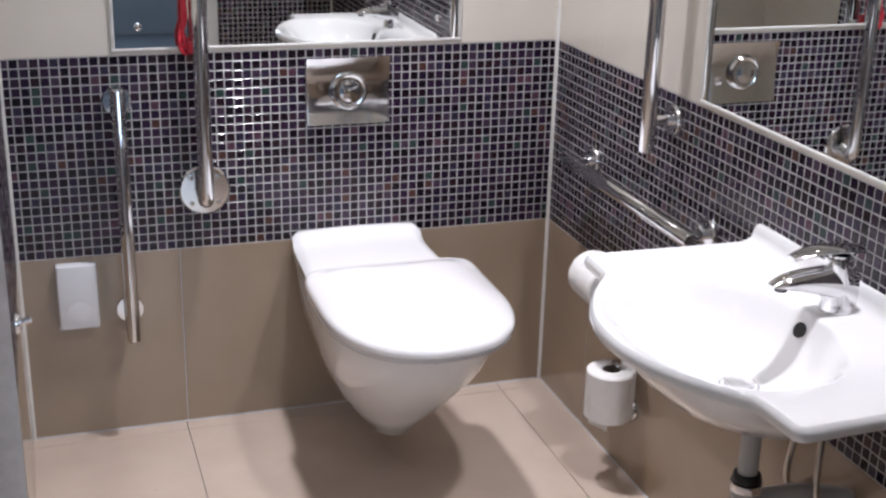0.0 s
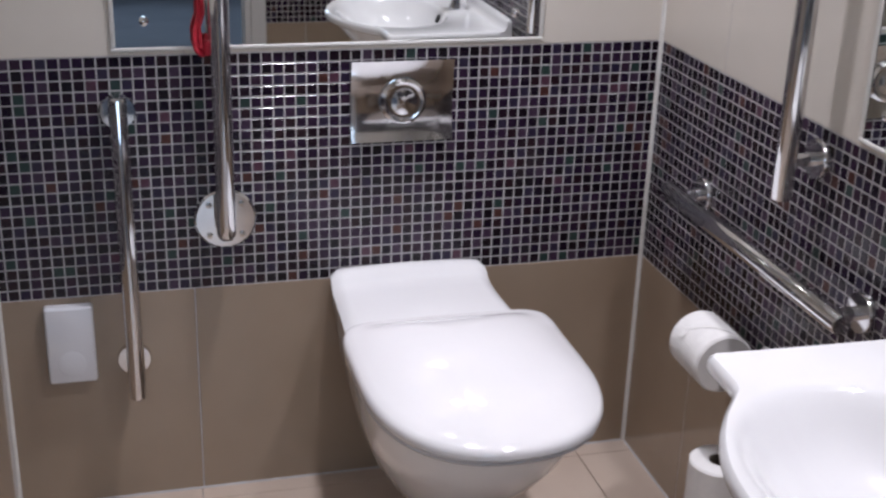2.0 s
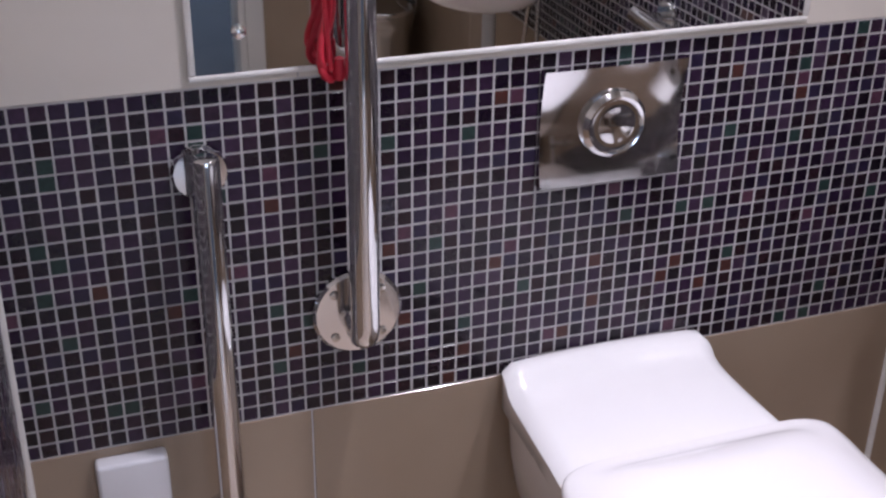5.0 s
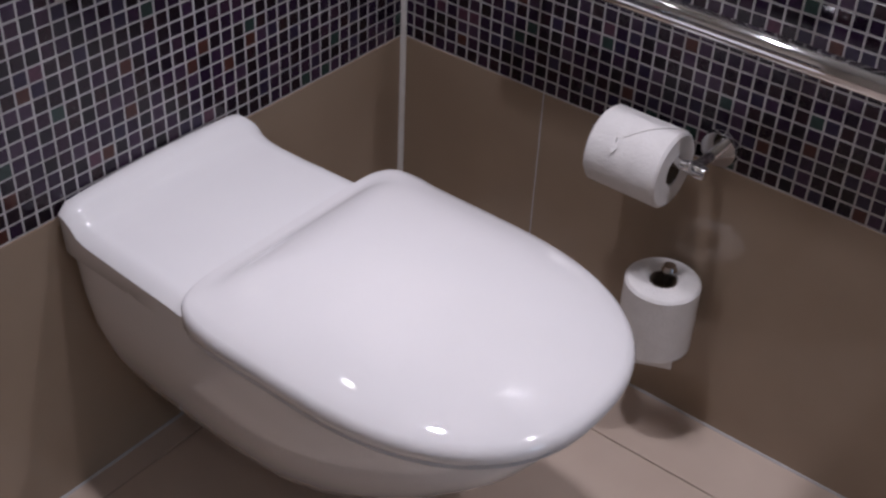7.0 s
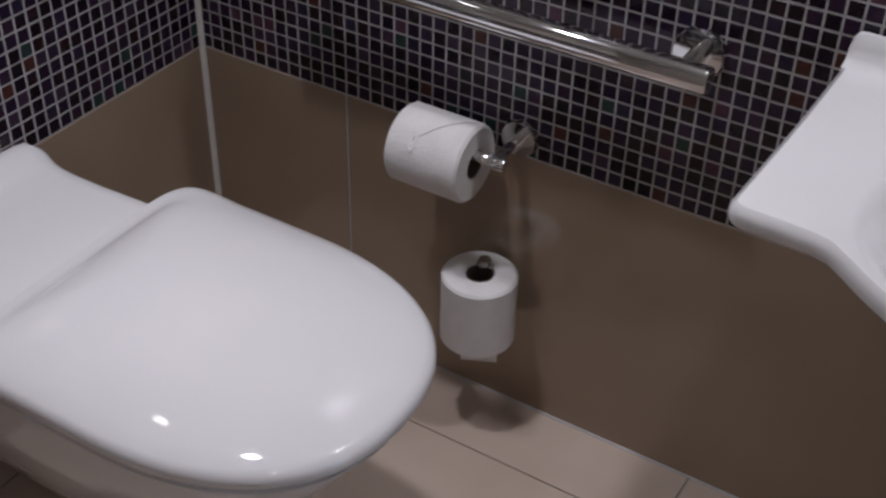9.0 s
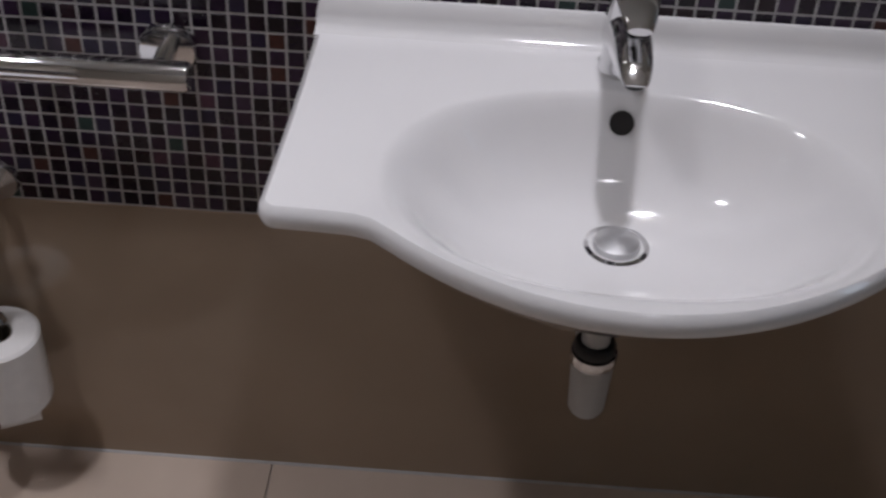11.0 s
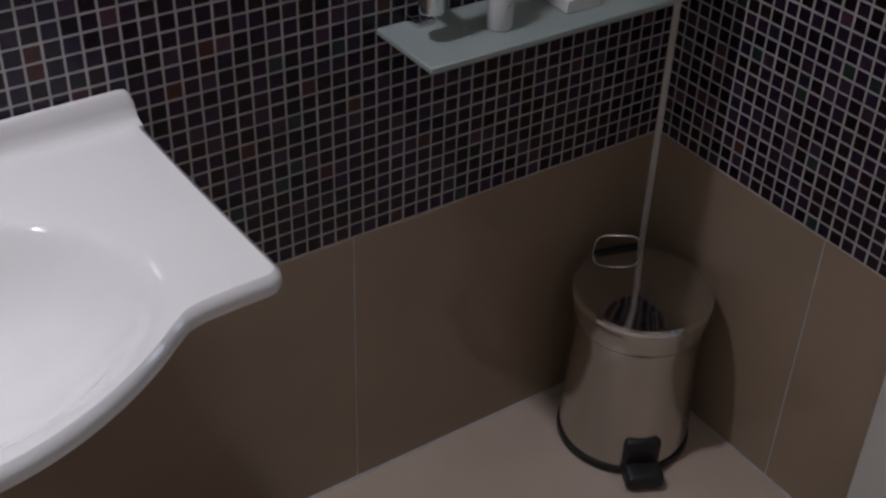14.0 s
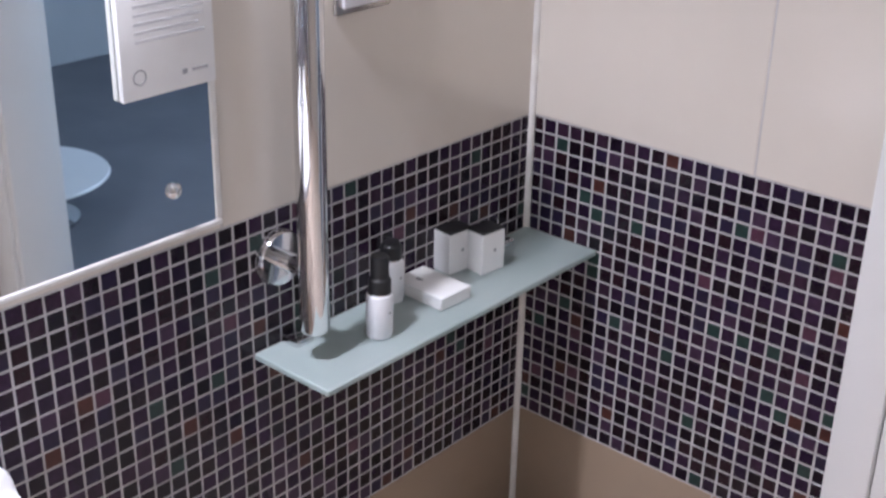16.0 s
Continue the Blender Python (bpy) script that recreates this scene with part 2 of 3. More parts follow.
BACK = 0.006   # tile thickness
GROUT = 0.0010  # depth of the joints
wall_north = setting("wall_north", (-2.3, GROUT, 0), (0.12, 0.12, CEIL), M_GROUT, "tiled back wall with a dark glass mosaic band")
wall_east = setting("wall_east", (GROUT, END_Y - 0.0008, 0), (0.12, GROUT - 0.0002, CEIL), M_GROUT, "tiled side wall behind the basin with dark mosaic band")
wall_south = tagged(new("wall_south"), "tiled end wall beside the white door frame", "wall", kind="structure")
part("wall_piece", box((DOOR_R, END_Y - 0.12, 0), (0.12, END_Y - GROUT, CEIL)), M_GROUT, wall_south, smooth=False)
part("wall_piece", box((-2.3, END_Y - 0.12, 0), (DOOR_L, END_Y - BACK - 0.001, CEIL)), M_CREAM, wall_south, smooth=False)
part("wall_piece", box((DOOR_L, END_Y - 0.12, DOOR_TOP), (DOOR_R, END_Y - BACK - 0.001, CEIL)), M_CREAM, wall_south, smooth=False)
wall_west = setting("wall_west", (-1.6, NIB_Y, 0), (WEST_X - GROUT, GROUT - 0.0002, CEIL), M_GROUT, "short tiled return wall with a mosaic band")
wall_outer = setting("wall_outer", (-2.32, END_Y - BACK - 0.002, 0), (FAR_X, BACK - 0.002, CEIL), M_CREAM, "plain cream outer wall")
floor = setting("floor", (-2.32, END_Y - 0.12, -0.08), (0.12, 0.12, -0.005), M_GROUT, "beige ceramic tile floor with fine joints", "floor")
ceiling = setting("ceiling", (-2.32, END_Y - 0.12, CEIL), (0.12, 0.12, CEIL + 0.1), M_CEIL, "plain white painted ceiling", "ceiling")

# bedroom beyond the doorway
setting("floor_bedroom", (-3.6, -5.6, -0.08), (0.9, END_Y - 0.121, 0.0), M_CARPET, "dark grey bedroom carpet", "floor")
setting("ceiling_bedroom", (-3.6, -5.6, CEIL), (0.9, END_Y - 0.121, CEIL + 0.1), M_CEIL, "plain white bedroom ceiling", "ceiling")
setting("wall_bedroom_east", (0.78, -5.6, 0), (0.9, END_Y - 0.121, CEIL), M_BEDWALL, "plain blue grey bedroom wall")
setting("wall_bedroom_west", (-3.6, -5.6, 0), (-3.48, END_Y - 0.121, CEIL), M_BEDWALL, "plain blue grey bedroom wall")
setting("wall_bedroom_south", (-3.48, -5.6, 0), (0.78, -5.48, CEIL), M_BEDWALL, "plain blue grey bedroom wall with a window")
setting("wall_bedroom_north_1", (0.121, END_Y - 0.12, 0), (0.779, END_Y - 0.02, CEIL), M_BEDWALL, "plain blue grey bedroom wall")
setting("wall_bedroom_north_2", (-3.479, END_Y - 0.12, 0), (-2.321, END_Y - 0.02, CEIL), M_BEDWALL, "plain blue grey bedroom wall")
window_1 = tagged(new("window_1"), "bedroom window with pale daylight", "window", kind="structure")
part("pane", box((-1.65, -5.478, 0.85), (-0.15, -5.466, 2.15)), M_PANE, window_1, smooth=False)
part("window_frame", box((-1.72, -5.479, 0.78), (-0.08, -5.46, 0.849), 0.004), M_PAINT, window_1)
part("window_frame", box((-1.72, -5.479, 2.151), (-0.08, -5.46, 2.22), 0.004), M_PAINT, window_1)

# door frame
door_1 = tagged(new("door_1"), "open doorway with a white painted door frame", "door frame", kind="structure")
for side, x0, x1 in (("east", DOOR_R, DOOR_R + 0.058), ("west", DOOR_L - 0.085, DOOR_L)):
    part("architrave", box((x0, END_Y - 0.003, 0), (x1, END_Y + 0.018, DOOR_TOP + 0.06), 0.004), M_PAINT, door_1)
part("architrave", box((DOOR_L + 0.001, END_Y - 0.003, DOOR_TOP), (DOOR_R - 0.001, END_Y + 0.017, DOOR_TOP + 0.06), 0.004), M_PAINT, door_1)
part("jamb", box((DOOR_R - 0.022, END_Y - 0.122, 0), (DOOR_R - 0.001, END_Y + 0.010, DOOR_TOP - 0.001), 0.003), M_PAINT, door_1)
part("jamb", box((DOOR_L + 0.001, END_Y - 0.122, 0), (DOOR_L + 0.022, END_Y + 0.010, DOOR_TOP - 0.001), 0.003), M_PAINT, door_1)


# ---- toilet ----
def superellipse(cx, cy, hx, y_back, y_front, z, n=64, p=2.4, flat=False):
    """Plan outline: rounded front, squarer back."""
    pts = []
    for i in range(n):
        a = 2 * math.pi * i / n
        c, s = math.cos(a), math.sin(a)
        q = p if s < 0 else 16.0
        ux = math.copysign(abs(c) ** (2 / q), c)
        uy = math.copysign(abs(s) ** (2 / q), s)
        y = cy + (uy * (y_back - cy) if s > 0 else uy * (cy - y_front))
        pts.append((cx + ux * hx, y, z))
    return pts


WC_X = -0.520
LID_X = -0.508
toilet = thing("toilet", (WC_X, -0.35, 0.1), "white wall hung toilet with a closed rounded lid", "toilet")


def local(bm, ob):
    bmesh.ops.translate(bm, verts=bm.verts, vec=-ob.location)
    return bm


rings = []
for z, hx, front, mid in ((0.088, 0.060, -0.36, -0.12), (0.096, 0.072, -0.385, -0.14), (0.16, 0.112, -0.45, -0.2), (0.22, 0.143, -0.52, -0.24), (0.29, 0.168, -0.597, -0.30), (0.35, 0.180, -0.652, -0.36), (0.405, 0.186, -0.688, -0.40), (0.43, 0.188, -0.694, -0.41), (0.436, 0.183, -0.688, -0.41)):
    ring = superellipse(WC_X, mid, hx, 0.0, front, z)
    rings.append([(WC_X + (x - WC_X) * (0.89 + 0.11 * min(1, max(0, -y / 0.34))), y, h) for x, y, h in ring])
part("bowl", local(loft(rings), toilet), M_PORCELAIN, toilet)

SIDE = ((0.985, 0.42, 0.0), (0.90, 0.395, 0.2))
# back block behind the lid, with a raised rounded rear edge
rings = []
for y, z, hx in ((-0.001, 0.478, 0.148), (-0.005, 0.486, 0.158), (-0.013, 0.489, 0.162), (-0.026, 0.4875, 0.164), (-0.036, 0.482, 0.1645), (-0.046, 0.472, 0.165), (-0.062, 0.4665, 0.1655), (-0.09, 0.4645, 0.166), (-0.14, 0.463, 0.168), (-0.20, 0.463, 0.171), (-0.25, 0.462, 0.174), (-0.30, 0.459, 0.172)):
    ring, tp = [], min(0.6, max(0, (-y - 0.06) / 0.24)) * 0.9
    for k in range(25):
        u = -1 + 2 * k / 24
        edge = max(0, abs(u) - 0.90) / 0.10
        ring.append((WC_X - 0.009 + u * hx, y, z + 0.006 * (1 - u * u) - 0.012 * edge ** 2))
    ring += [(WC_X - 0.009 * (1 - q) + hx * w * (1 - tp * q), y, z2) for w, z2, q in SIDE] + [(WC_X - 0.009 * (1 - q) - hx * w * (1 - tp * q), y, z2) for w, z2, q in SIDE[::-1]]
    rings.append(ring)
part("cistern_shelf", local(loft(rings), toilet), M_PORCELAIN, toilet)

# domed lid with a soft rolled rim
LID_HX, LID_BACK, LID_FRONT, LID_MID = 0.210, -0.236, -0.717, -0.44


def lid_outline(k, z, n=72):
    pts = []
    for i in range(n):
        a = 2 * math.pi * i / n
        c, s = math.cos(a), math.sin(a)
        q = 2.35 if s < 0 else 9.0
        ux = math.copysign(abs(c) ** (2 / q), c)
        uy = math.copysign(abs(s) ** (2 / q), s)
        y = LID_MID + (uy * (LID_BACK - LID_MID) if s > 0 else uy * (LID_MID - LID_FRONT))
        px, py = k * ux * LID_HX, LID_MID + k * (y - LID_MID) + 0.10 * (1 - k)
        rise = 0.0
        if z > 0.45:
            rear = min(1.0, max(0.0, (py + 0.315) / 0.06)) * (1 - 0.7 * abs(px / LID_HX) ** 8)
            rise = rear * max(0.0, 0.4745 + 0.05 * max(0.0, -0.236 - py) - z)
        pts.append((LID_X + px, py, z + rise))
    return pts


rings = [lid_outline(k, z) for k, z in ((0.93, 0.437), (0.985, 0.438), (1.0, 0.444), (1.0, 0.452), (0.988, 0.459), (0.965, 0.4635), (0.9, 0.4695), (0.82, 0.4755), (0.75, 0.480), (0.65, 0.4846), (0.55, 0.488), (0.42, 0.4914), (0.3, 0.4934), (0.18, 0.4946), (0.05, 0.495))]
part("lid", local(loft(rings), toilet), M_LID, toilet)
rings = [lid_outline(k, z) for k, z in ((0.90, 0.428), (0.975, 0.4285), (0.985, 0.432), (0.97, 0.4365))]
part("seat", local(loft(rings), toilet), M_LID, toilet)

# flush plate
plate = thing("flush_plate", (-0.546, 0, 0.757), "polished chrome flush plate with a round push button", "flush plate")
bm = bmesh.new()
N = 14
grid = {}
for i in range(N + 1):
    for j in range(N + 1):
        u, v = -1 + 2 * i / N, -1 + 2 * j / N
        grid[i, j] = bm.verts.new((-0.546 + u * 0.1025, -0.006 - 0.010 * (v * v) - 0.002 * (1 - u ** 6), 0.838 + v * 0.081))
for i in range(N):
    for j in range(N):
        bm.faces.new((grid[i, j], grid[i + 1, j], grid[i + 1, j + 1], grid[i, j + 1]))
edge = bmesh.ops.extrude_edge_only(bm, edges=[e for e in bm.edges if e.is_boundary])
for v in [g for g in edge["geom"] if isinstance(g, bmesh.types.BMVert)]:
    v.co.y = 0.0
part("cover", local(bm, plate), M_CHROME, plate)
part("push_button", local(turned([(0.046, -0.004), (0.046, -0.016), (0.040, -0.023), (0.034, -0.020), (0.024, -0.022), (0.0, -0.025)], (-0.546, 0, 0.838), "y", 48), plate), M_CHROME, plate)


# ---- wash basin ----
BY = -1.321
RIM = 0.747
basin = thing("wash_basin", (-0.25, BY, RIM - 0.08), "white ceramic wall hung wash basin with wide shoulders", "wash basin")


def basin_outline(z, inset=0.0):
    """Plan of the slab: straight sides, small shoulders, bowed front."""
    hw_b, hw_f, corner = 0.338, 0.346, 0.020
    half = [(0.0, hw_b - inset)]
    for i in range(1, 12):
        f = i / 12
        half.append((-0.335 * f, hw_b + (hw_f - hw_b) * f - 0.002 * math.sin(math.pi * f) - inset))
    for i in range(7):
        a = math.pi / 2 * i / 6
        half.append((-0.338 - corner * math.sin(a) + inset * math.sin(a), hw_f - corner + corner * math.cos(a) - inset * math.cos(a)))
    half.append((-0.359 + inset, 0.290))
    half.append((-0.361 + inset, 0.258))
    half.append((-0.366 + inset, 0.240))
    for i in range(1, 25):
        f = i / 24
        half.append((-0.372 - 0.098 * (1 - (1 - f) ** 2.0) ** 0.95 + inset, 0.230 * (1 - f)))
    back = [(0.0, BY + (hw_b - inset) * (-1 + 2 * i / 30), z) for i in range(1, 30)]
    return [(x, BY + y, z) for x, y in half] + [(x, BY - y, z) for x, y in half[-2::-1]] + back


DRAIN_X, DRAIN_Z = -0.228, 0.630
BX, BHX, BHY = -0.276, 0.166, 0.238
top = basin_outline(RIM, 0.008)


def bowl_ring(k, z, cx):
    """Ring of the bowl with as many points as the rim, matched by direction."""
    pts = []
    for x, y, _ in top:
        a = math.atan2((y - BY) / BHY, (x - BX) / BHX)
        c, s = math.cos(a), math.sin(a)
        pts.append((cx + k * BHX * math.copysign(abs(c) ** 0.92, c), BY + k * BHY * math.copysign(abs(s) ** 0.92, s), z))
    return pts


rings = [basin_outline(RIM - 0.026, 0.012), basin_outline(RIM - 0.022, 0.003), basin_outline(RIM - 0.014, 0.0), basin_outline(RIM - 0.005, 0.002), top]
for k, dz in ((1.02, 0.001), (0.985, 0.004), (0.95, 0.010), (0.90, 0.022), (0.84, 0.040), (0.77, 0.058), (0.68, 0.076), (0.57, 0.091), (0.44, 0.103), (0.30, 0.110), (0.20, 0.1135), (0.10, 0.115)):
    rings.append(bowl_ring(k, RIM - dz, BX + (DRAIN_X - BX) * min(1, (1 - k) * 1.15)))
rings = [bowl_ring(1.0, RIM - 0.027, BX)] + rings
slab = loft(rings, False)
slab.verts.ensure_lookup_table()
slab.faces.new(slab.verts[-len(top):])
part("slab", local(slab, basin), M_PORCELAIN, basin)
rings = []
for k, dz in ((1.42, 0.024), (1.36, 0.040), (1.20, 0.070), (0.96, 0.108), (0.62, 0.134), (0.25, 0.142)):
    rings.append([(BX + 0.045 + k * 0.150 * math.cos(a), BY + k * 0.205 * math.sin(a), RIM - dz) for a in [2 * math.pi * i / 56 for i in range(56)]])
under = loft(rings, False)
under.verts.ensure_lookup_table()
under.faces.new([under.verts[i] for i in range(280, 336)])
part("bowl_underside", local(under, basin), M_PORCELAIN, basin)
profile = [(-0.0005, -0.010), (-0.0005, 0.029), (-0.004, 0.0335), (-0.010, 0.0335), (-0.0135, 0.029), (-0.0155, 0.018), (-0.019, 0.007), (-0.026, 0.0015), (-0.034, -0.0006), (-0.034, -0.010)]
rings = []
for f, k in ((-1.0, 0.55), (-0.994, 0.8), (-0.982, 0.95), (-0.96, 1.0), (-0.5, 1.0), (0.0, 1.0), (0.5, 1.0), (0.96, 1.0), (0.982, 0.95), (0.994, 0.8), (1.0, 0.55)):
    rings.append([(x, BY + f * 0.3365, RIM + (z * k if z > 0 else z)) for x, z in profile])
part("upstand", local(loft(rings), basin), M_PORCELAIN, basin)
DRAIN = [(0.034, -0.012), (0.034, 0.0035), (0.029, 0.0045), (0.0275, -0.002), (0.0, -0.002)]
part("drain", local(turned([(r, DRAIN_Z + z) for r, z in DRAIN], (DRAIN_X, BY, 0), "z", 40), basin), M_CHROME, basin, "chrome drain ring")
part("plug", local(turned([(0.0, DRAIN_Z - 0.0018), (0.0225, DRAIN_Z - 0.0018), (0.0245, DRAIN_Z + 0.006), (0.0235, DRAIN_Z + 0.0095), (0.012, DRAIN_Z + 0.0125), (0.0, DRAIN_Z + 0.0135)], (DRAIN_X, BY, 0), "z", 40), basin), M_SATIN, basin, "satin metal push plug")
# overflow is a solid disc; its dark colour stands in for the shaded inside
hole = turned([(0.0, -0.003), (0.0115, -0.003), (0.013, 0.0), (0.013, 0.003), (0.0, 0.003)], (0, 0, 0), "z", 28)
bmesh.ops.transform(hole, verts=hole.verts, matrix=pose(-0.1265, BY, RIM - 0.030, 0, -64, 0))
part("overflow_hole", local(hole, basin), M_DARK, basin)

# mixer tap
TX = -0.066
tap = thing("mixer_tap", (TX, BY, RIM), "polished chrome single lever basin mixer tap", "tap")
rings = []
for z, r, dx in ((0.0, 0.026, 0), (0.004, 0.0265, 0), (0.011, 0.024, 0), (0.045, 0.0235, -0.001), (0.075, 0.024, -0.003), (0.090, 0.022, -0.004)):
    z += RIM
    rings.append([(TX + dx + r * math.cos(a), BY + r * math.sin(a), z) for a in [2 * math.pi * i / 32 for i in range(32)]])
part("body", local(loft(rings), tap), M_CHROME, tap)
rings = []
for f in range(17):
    s = f / 16
    x = TX + 0.022 - 0.146 * s
    z_top = RIM + 0.078 - 0.004 * s - 0.020 * s ** 6
    z_low = RIM + 0.004 + 0.048 * s ** 0.62
    w = 0.0245 - 0.0065 * s - 0.007 * s ** 8
    zc, hh = (z_top + z_low) / 2, (z_top - z_low) / 2
    rings.append([(x, BY + w * math.copysign(abs(math.cos(a)) ** 0.7, math.cos(a)) * (1 - 0.16 * math.sin(a)), zc + hh * math.copysign(abs(math.sin(a)) ** 0.7, math.sin(a))) for a in [2 * math.pi * i / 32 for i in range(32)]])
part("spout", local(loft(rings), tap), M_CHROME, tap)
part("aerator", local(turned([(0.0, -0.007), (0.010, -0.007), (0.0115, 0.006), (0.0, 0.006)], (TX - 0.106, BY, RIM + 0.050), "z", 24), tap), M_BLACK, tap, "dark aerator insert")
part("neck", local(turned([(0.0, 0.070), (0.017, 0.071), (0.0155, 0.084), (0.018, 0.096), (0.0, 0.097)], (TX - 0.006, BY, RIM), "z", 28), tap), M_CHROME, tap)
rings = []
for f in range(17):
    s = f / 16
    x, z = TX + 0.034 - 0.128 * s, RIM + 0.101 + 0.008 * math.sin(s * 2.2) - 0.012 * s ** 3
    w, hh = 0.008 + 0.0155 * math.sin(math.pi * min(1, 0.14 + s * 0.80)) ** 0.8, 0.0075 * (1 - 0.45 * s)
    rings.append([(x, BY + w * math.copysign(abs(math.cos(a)) ** 0.7, math.cos(a)), z + hh * math.sin(a) * (1 - 0.35 * math.cos(a) ** 2)) for a in [2 * math.pi * i / 28 for i in range(28)]])
part("lever", local(loft(rings), tap), M_CHROME, tap)

# waste trap under the basin
PX = -0.192
trap = thing("waste_trap", (PX, BY, 0.4), "grey plastic waste trap and pipe under the basin", "pipe")
part("tailpiece", local(tube([(PX, BY, 0.610), (PX, BY, 0.54), (PX, BY, 0.44)], 0.0165), trap), M_GREYPLASTIC, trap)
part("collar", local(turned([(0.017, 0.452), (0.024, 0.453), (0.0245, 0.462), (0.022, 0.467), (0.017, 0.468)], (PX, BY, 0), "z", 32), trap), M_BLACK, trap)
part("ring_nut", local(turned([(0.017, 0.436), (0.0265, 0.437), (0.0275, 0.444), (0.0265, 0.4515), (0.017, 0.4518)], (PX, BY, 0), "z", 32), trap), M_CHROME, trap)
part("cup", local(turned([(0.0, 0.355), (0.018, 0.357), (0.0215, 0.364), (0.0245, 0.428), (0.0245, 0.4355), (0.017, 0.4358)], (PX, BY, 0), "z", 36), trap), M_GREYPLASTIC, trap)
part("outlet_pipe", local(tube(bend((PX, BY, 0.415), (PX + 0.12, BY, 0.415), (-0.001, BY - 0.03, 0.405), 0.05), 0.0155), trap), M_GREYPLASTIC, trap)
for dy in (-0.05, 0.05):
    hose = thing("water_hose", (-0.08, BY + dy, 0.5), "braided steel water supply hose under the basin", "hose", "supply hoses")
    part("hose", local(tube(bend((-0.07, BY + dy * 0.3, 0.700), (-0.09, BY + dy, 0.37), (-0.001, BY + dy * 1.6, 0.38), 0.09), 0.006, 12), hose), M_STEEL, hose)


# ---- grab rails ----
def flange(parent, at, axis, r=0.036, depth=0.012, sign=-1):
    part("flange", local(turned([(0.0, 0.0), (r, 0.0), (r, sign * depth * 0.6), (r * 0.93, sign * depth), (r * 0.4, sign * depth * 1.1), (0.0, sign * depth * 1.1)], at, axis, 40), parent), M_CHROME, parent)


def rail_east(y0, z0, y1, z1, posts, label):
    """A rail on the basin wall, standing off on short posts."""
    ob = thing("grab_rail", (-0.03, (y0 + y1) / 2, (z0 + z1) / 2), label, "grab rail", "chrome grab rails")
    a, b = Vector((-0.062, y0, z0)), Vector((-0.062, y1, z1))
    d = (b - a).normalized()
    part("rail", local(tube([a, a + d * 0.001, a + d * 0.004, b - d * 0.004, b - d * 0.001, b], [0.012, 0.0158, 0.0175, 0.0175, 0.0158, 0.012], 32), ob), M_CHROME, ob)
    for y, z in posts:
        flange(ob, (0, y, z), "x", 0.034)
        part("post", local(tube([(-0.008, y, z), (-0.05, y, z)], 0.0115), ob), M_CHROME, ob)
    return ob


rail_east(-0.222, 0.698, -0.850, 0.698, ((-0.261, 0.698), (-0.812, 0.698)), "horizontal polished chrome grab rail on the mosaic wall")
rail_east(-0.630, 0.822, -0.630, 1.46, ((-0.630, 0.888), (-0.630, 1.40)), "vertical polished chrome grab rail beside the basin mirror")
rail_east(-2.020, 0.808, -2.020, 1.46, ((-2.020, 0.882), (-2.020, 1.40)), "vertical polished chrome grab rail above the glass shelf")

# raised hinged rail on the back wall
hinged = thing("hinged_rail", (-0.900, -0.02, 0.9), "chrome hinged support rail folded up against the wall", "grab rail", "chrome grab rails")
flange(hinged, (-0.898, 0, 0.612), "y", 0.061, 0.010)
part("rail", local(tube(bend((-0.900, -0.006, 0.605), (-0.900, -0.05, 0.585), (-0.900, -0.05, 1.40), 0.035)[:-1] + bend((-0.900, -0.05, 0.9), (-0.900, -0.05, 1.42), (-0.900, -0.006, 1.42), 0.035)[1:], 0.0185, 32), hinged), M_CHROME, hinged)
flange(hinged, (-0.900, 0, 1.42), "y", 0.050, 0.010)
for k in range(4):
    a = math.pi / 4 + k * math.pi / 2
    part("screw", local(turned([(0.006, -0.010), (0.006, -0.0125), (0.0, -0.0135)], (-0.898 + 0.045 * math.cos(a), 0, 0.612 + 0.045 * math.sin(a)), "y", 14), hinged), M_STEEL, hinged)

lower = thing("grab_rail", (-1.087, -0.02, 0.55), "slim vertical chrome grab rail on the back wall", "grab rail", "chrome grab rails")
part("rail", local(tube([(-1.089, -0.055, 0.878), (-1.089, -0.055, 0.876), (-1.089, -0.055, 0.872), (-1.087, -0.055, 0.30), (-1.087, -0.055, 0.262), (-1.087, -0.055, 0.258)], [0.012, 0.0155, 0.017, 0.017, 0.0155, 0.012], 32), lower), M_CHROME, lower)
for z in (0.838, 0.325):
    flange(lower, (-1.089, 0, z), "y", 0.034)
    part("post", local(tube([(-1.089, -0.008, z), (-1.089, -0.045, z)], 0.0115), lower), M_CHROME, lower)

wall_hook = thing("wall_hook", (WEST_X, -0.50, 0.52), "small round chrome hook on the return wall", "hook")
flange(wall_hook, (WEST_X, -0.50, 0.52), "x", 0.022, 0.008, 1)
part("peg", local(tube([(WEST_X + 0.006, -0.50, 0.52), (WEST_X + 0.030, -0.50, 0.525)], 0.007), wall_hook), M_CHROME, wall_hook)


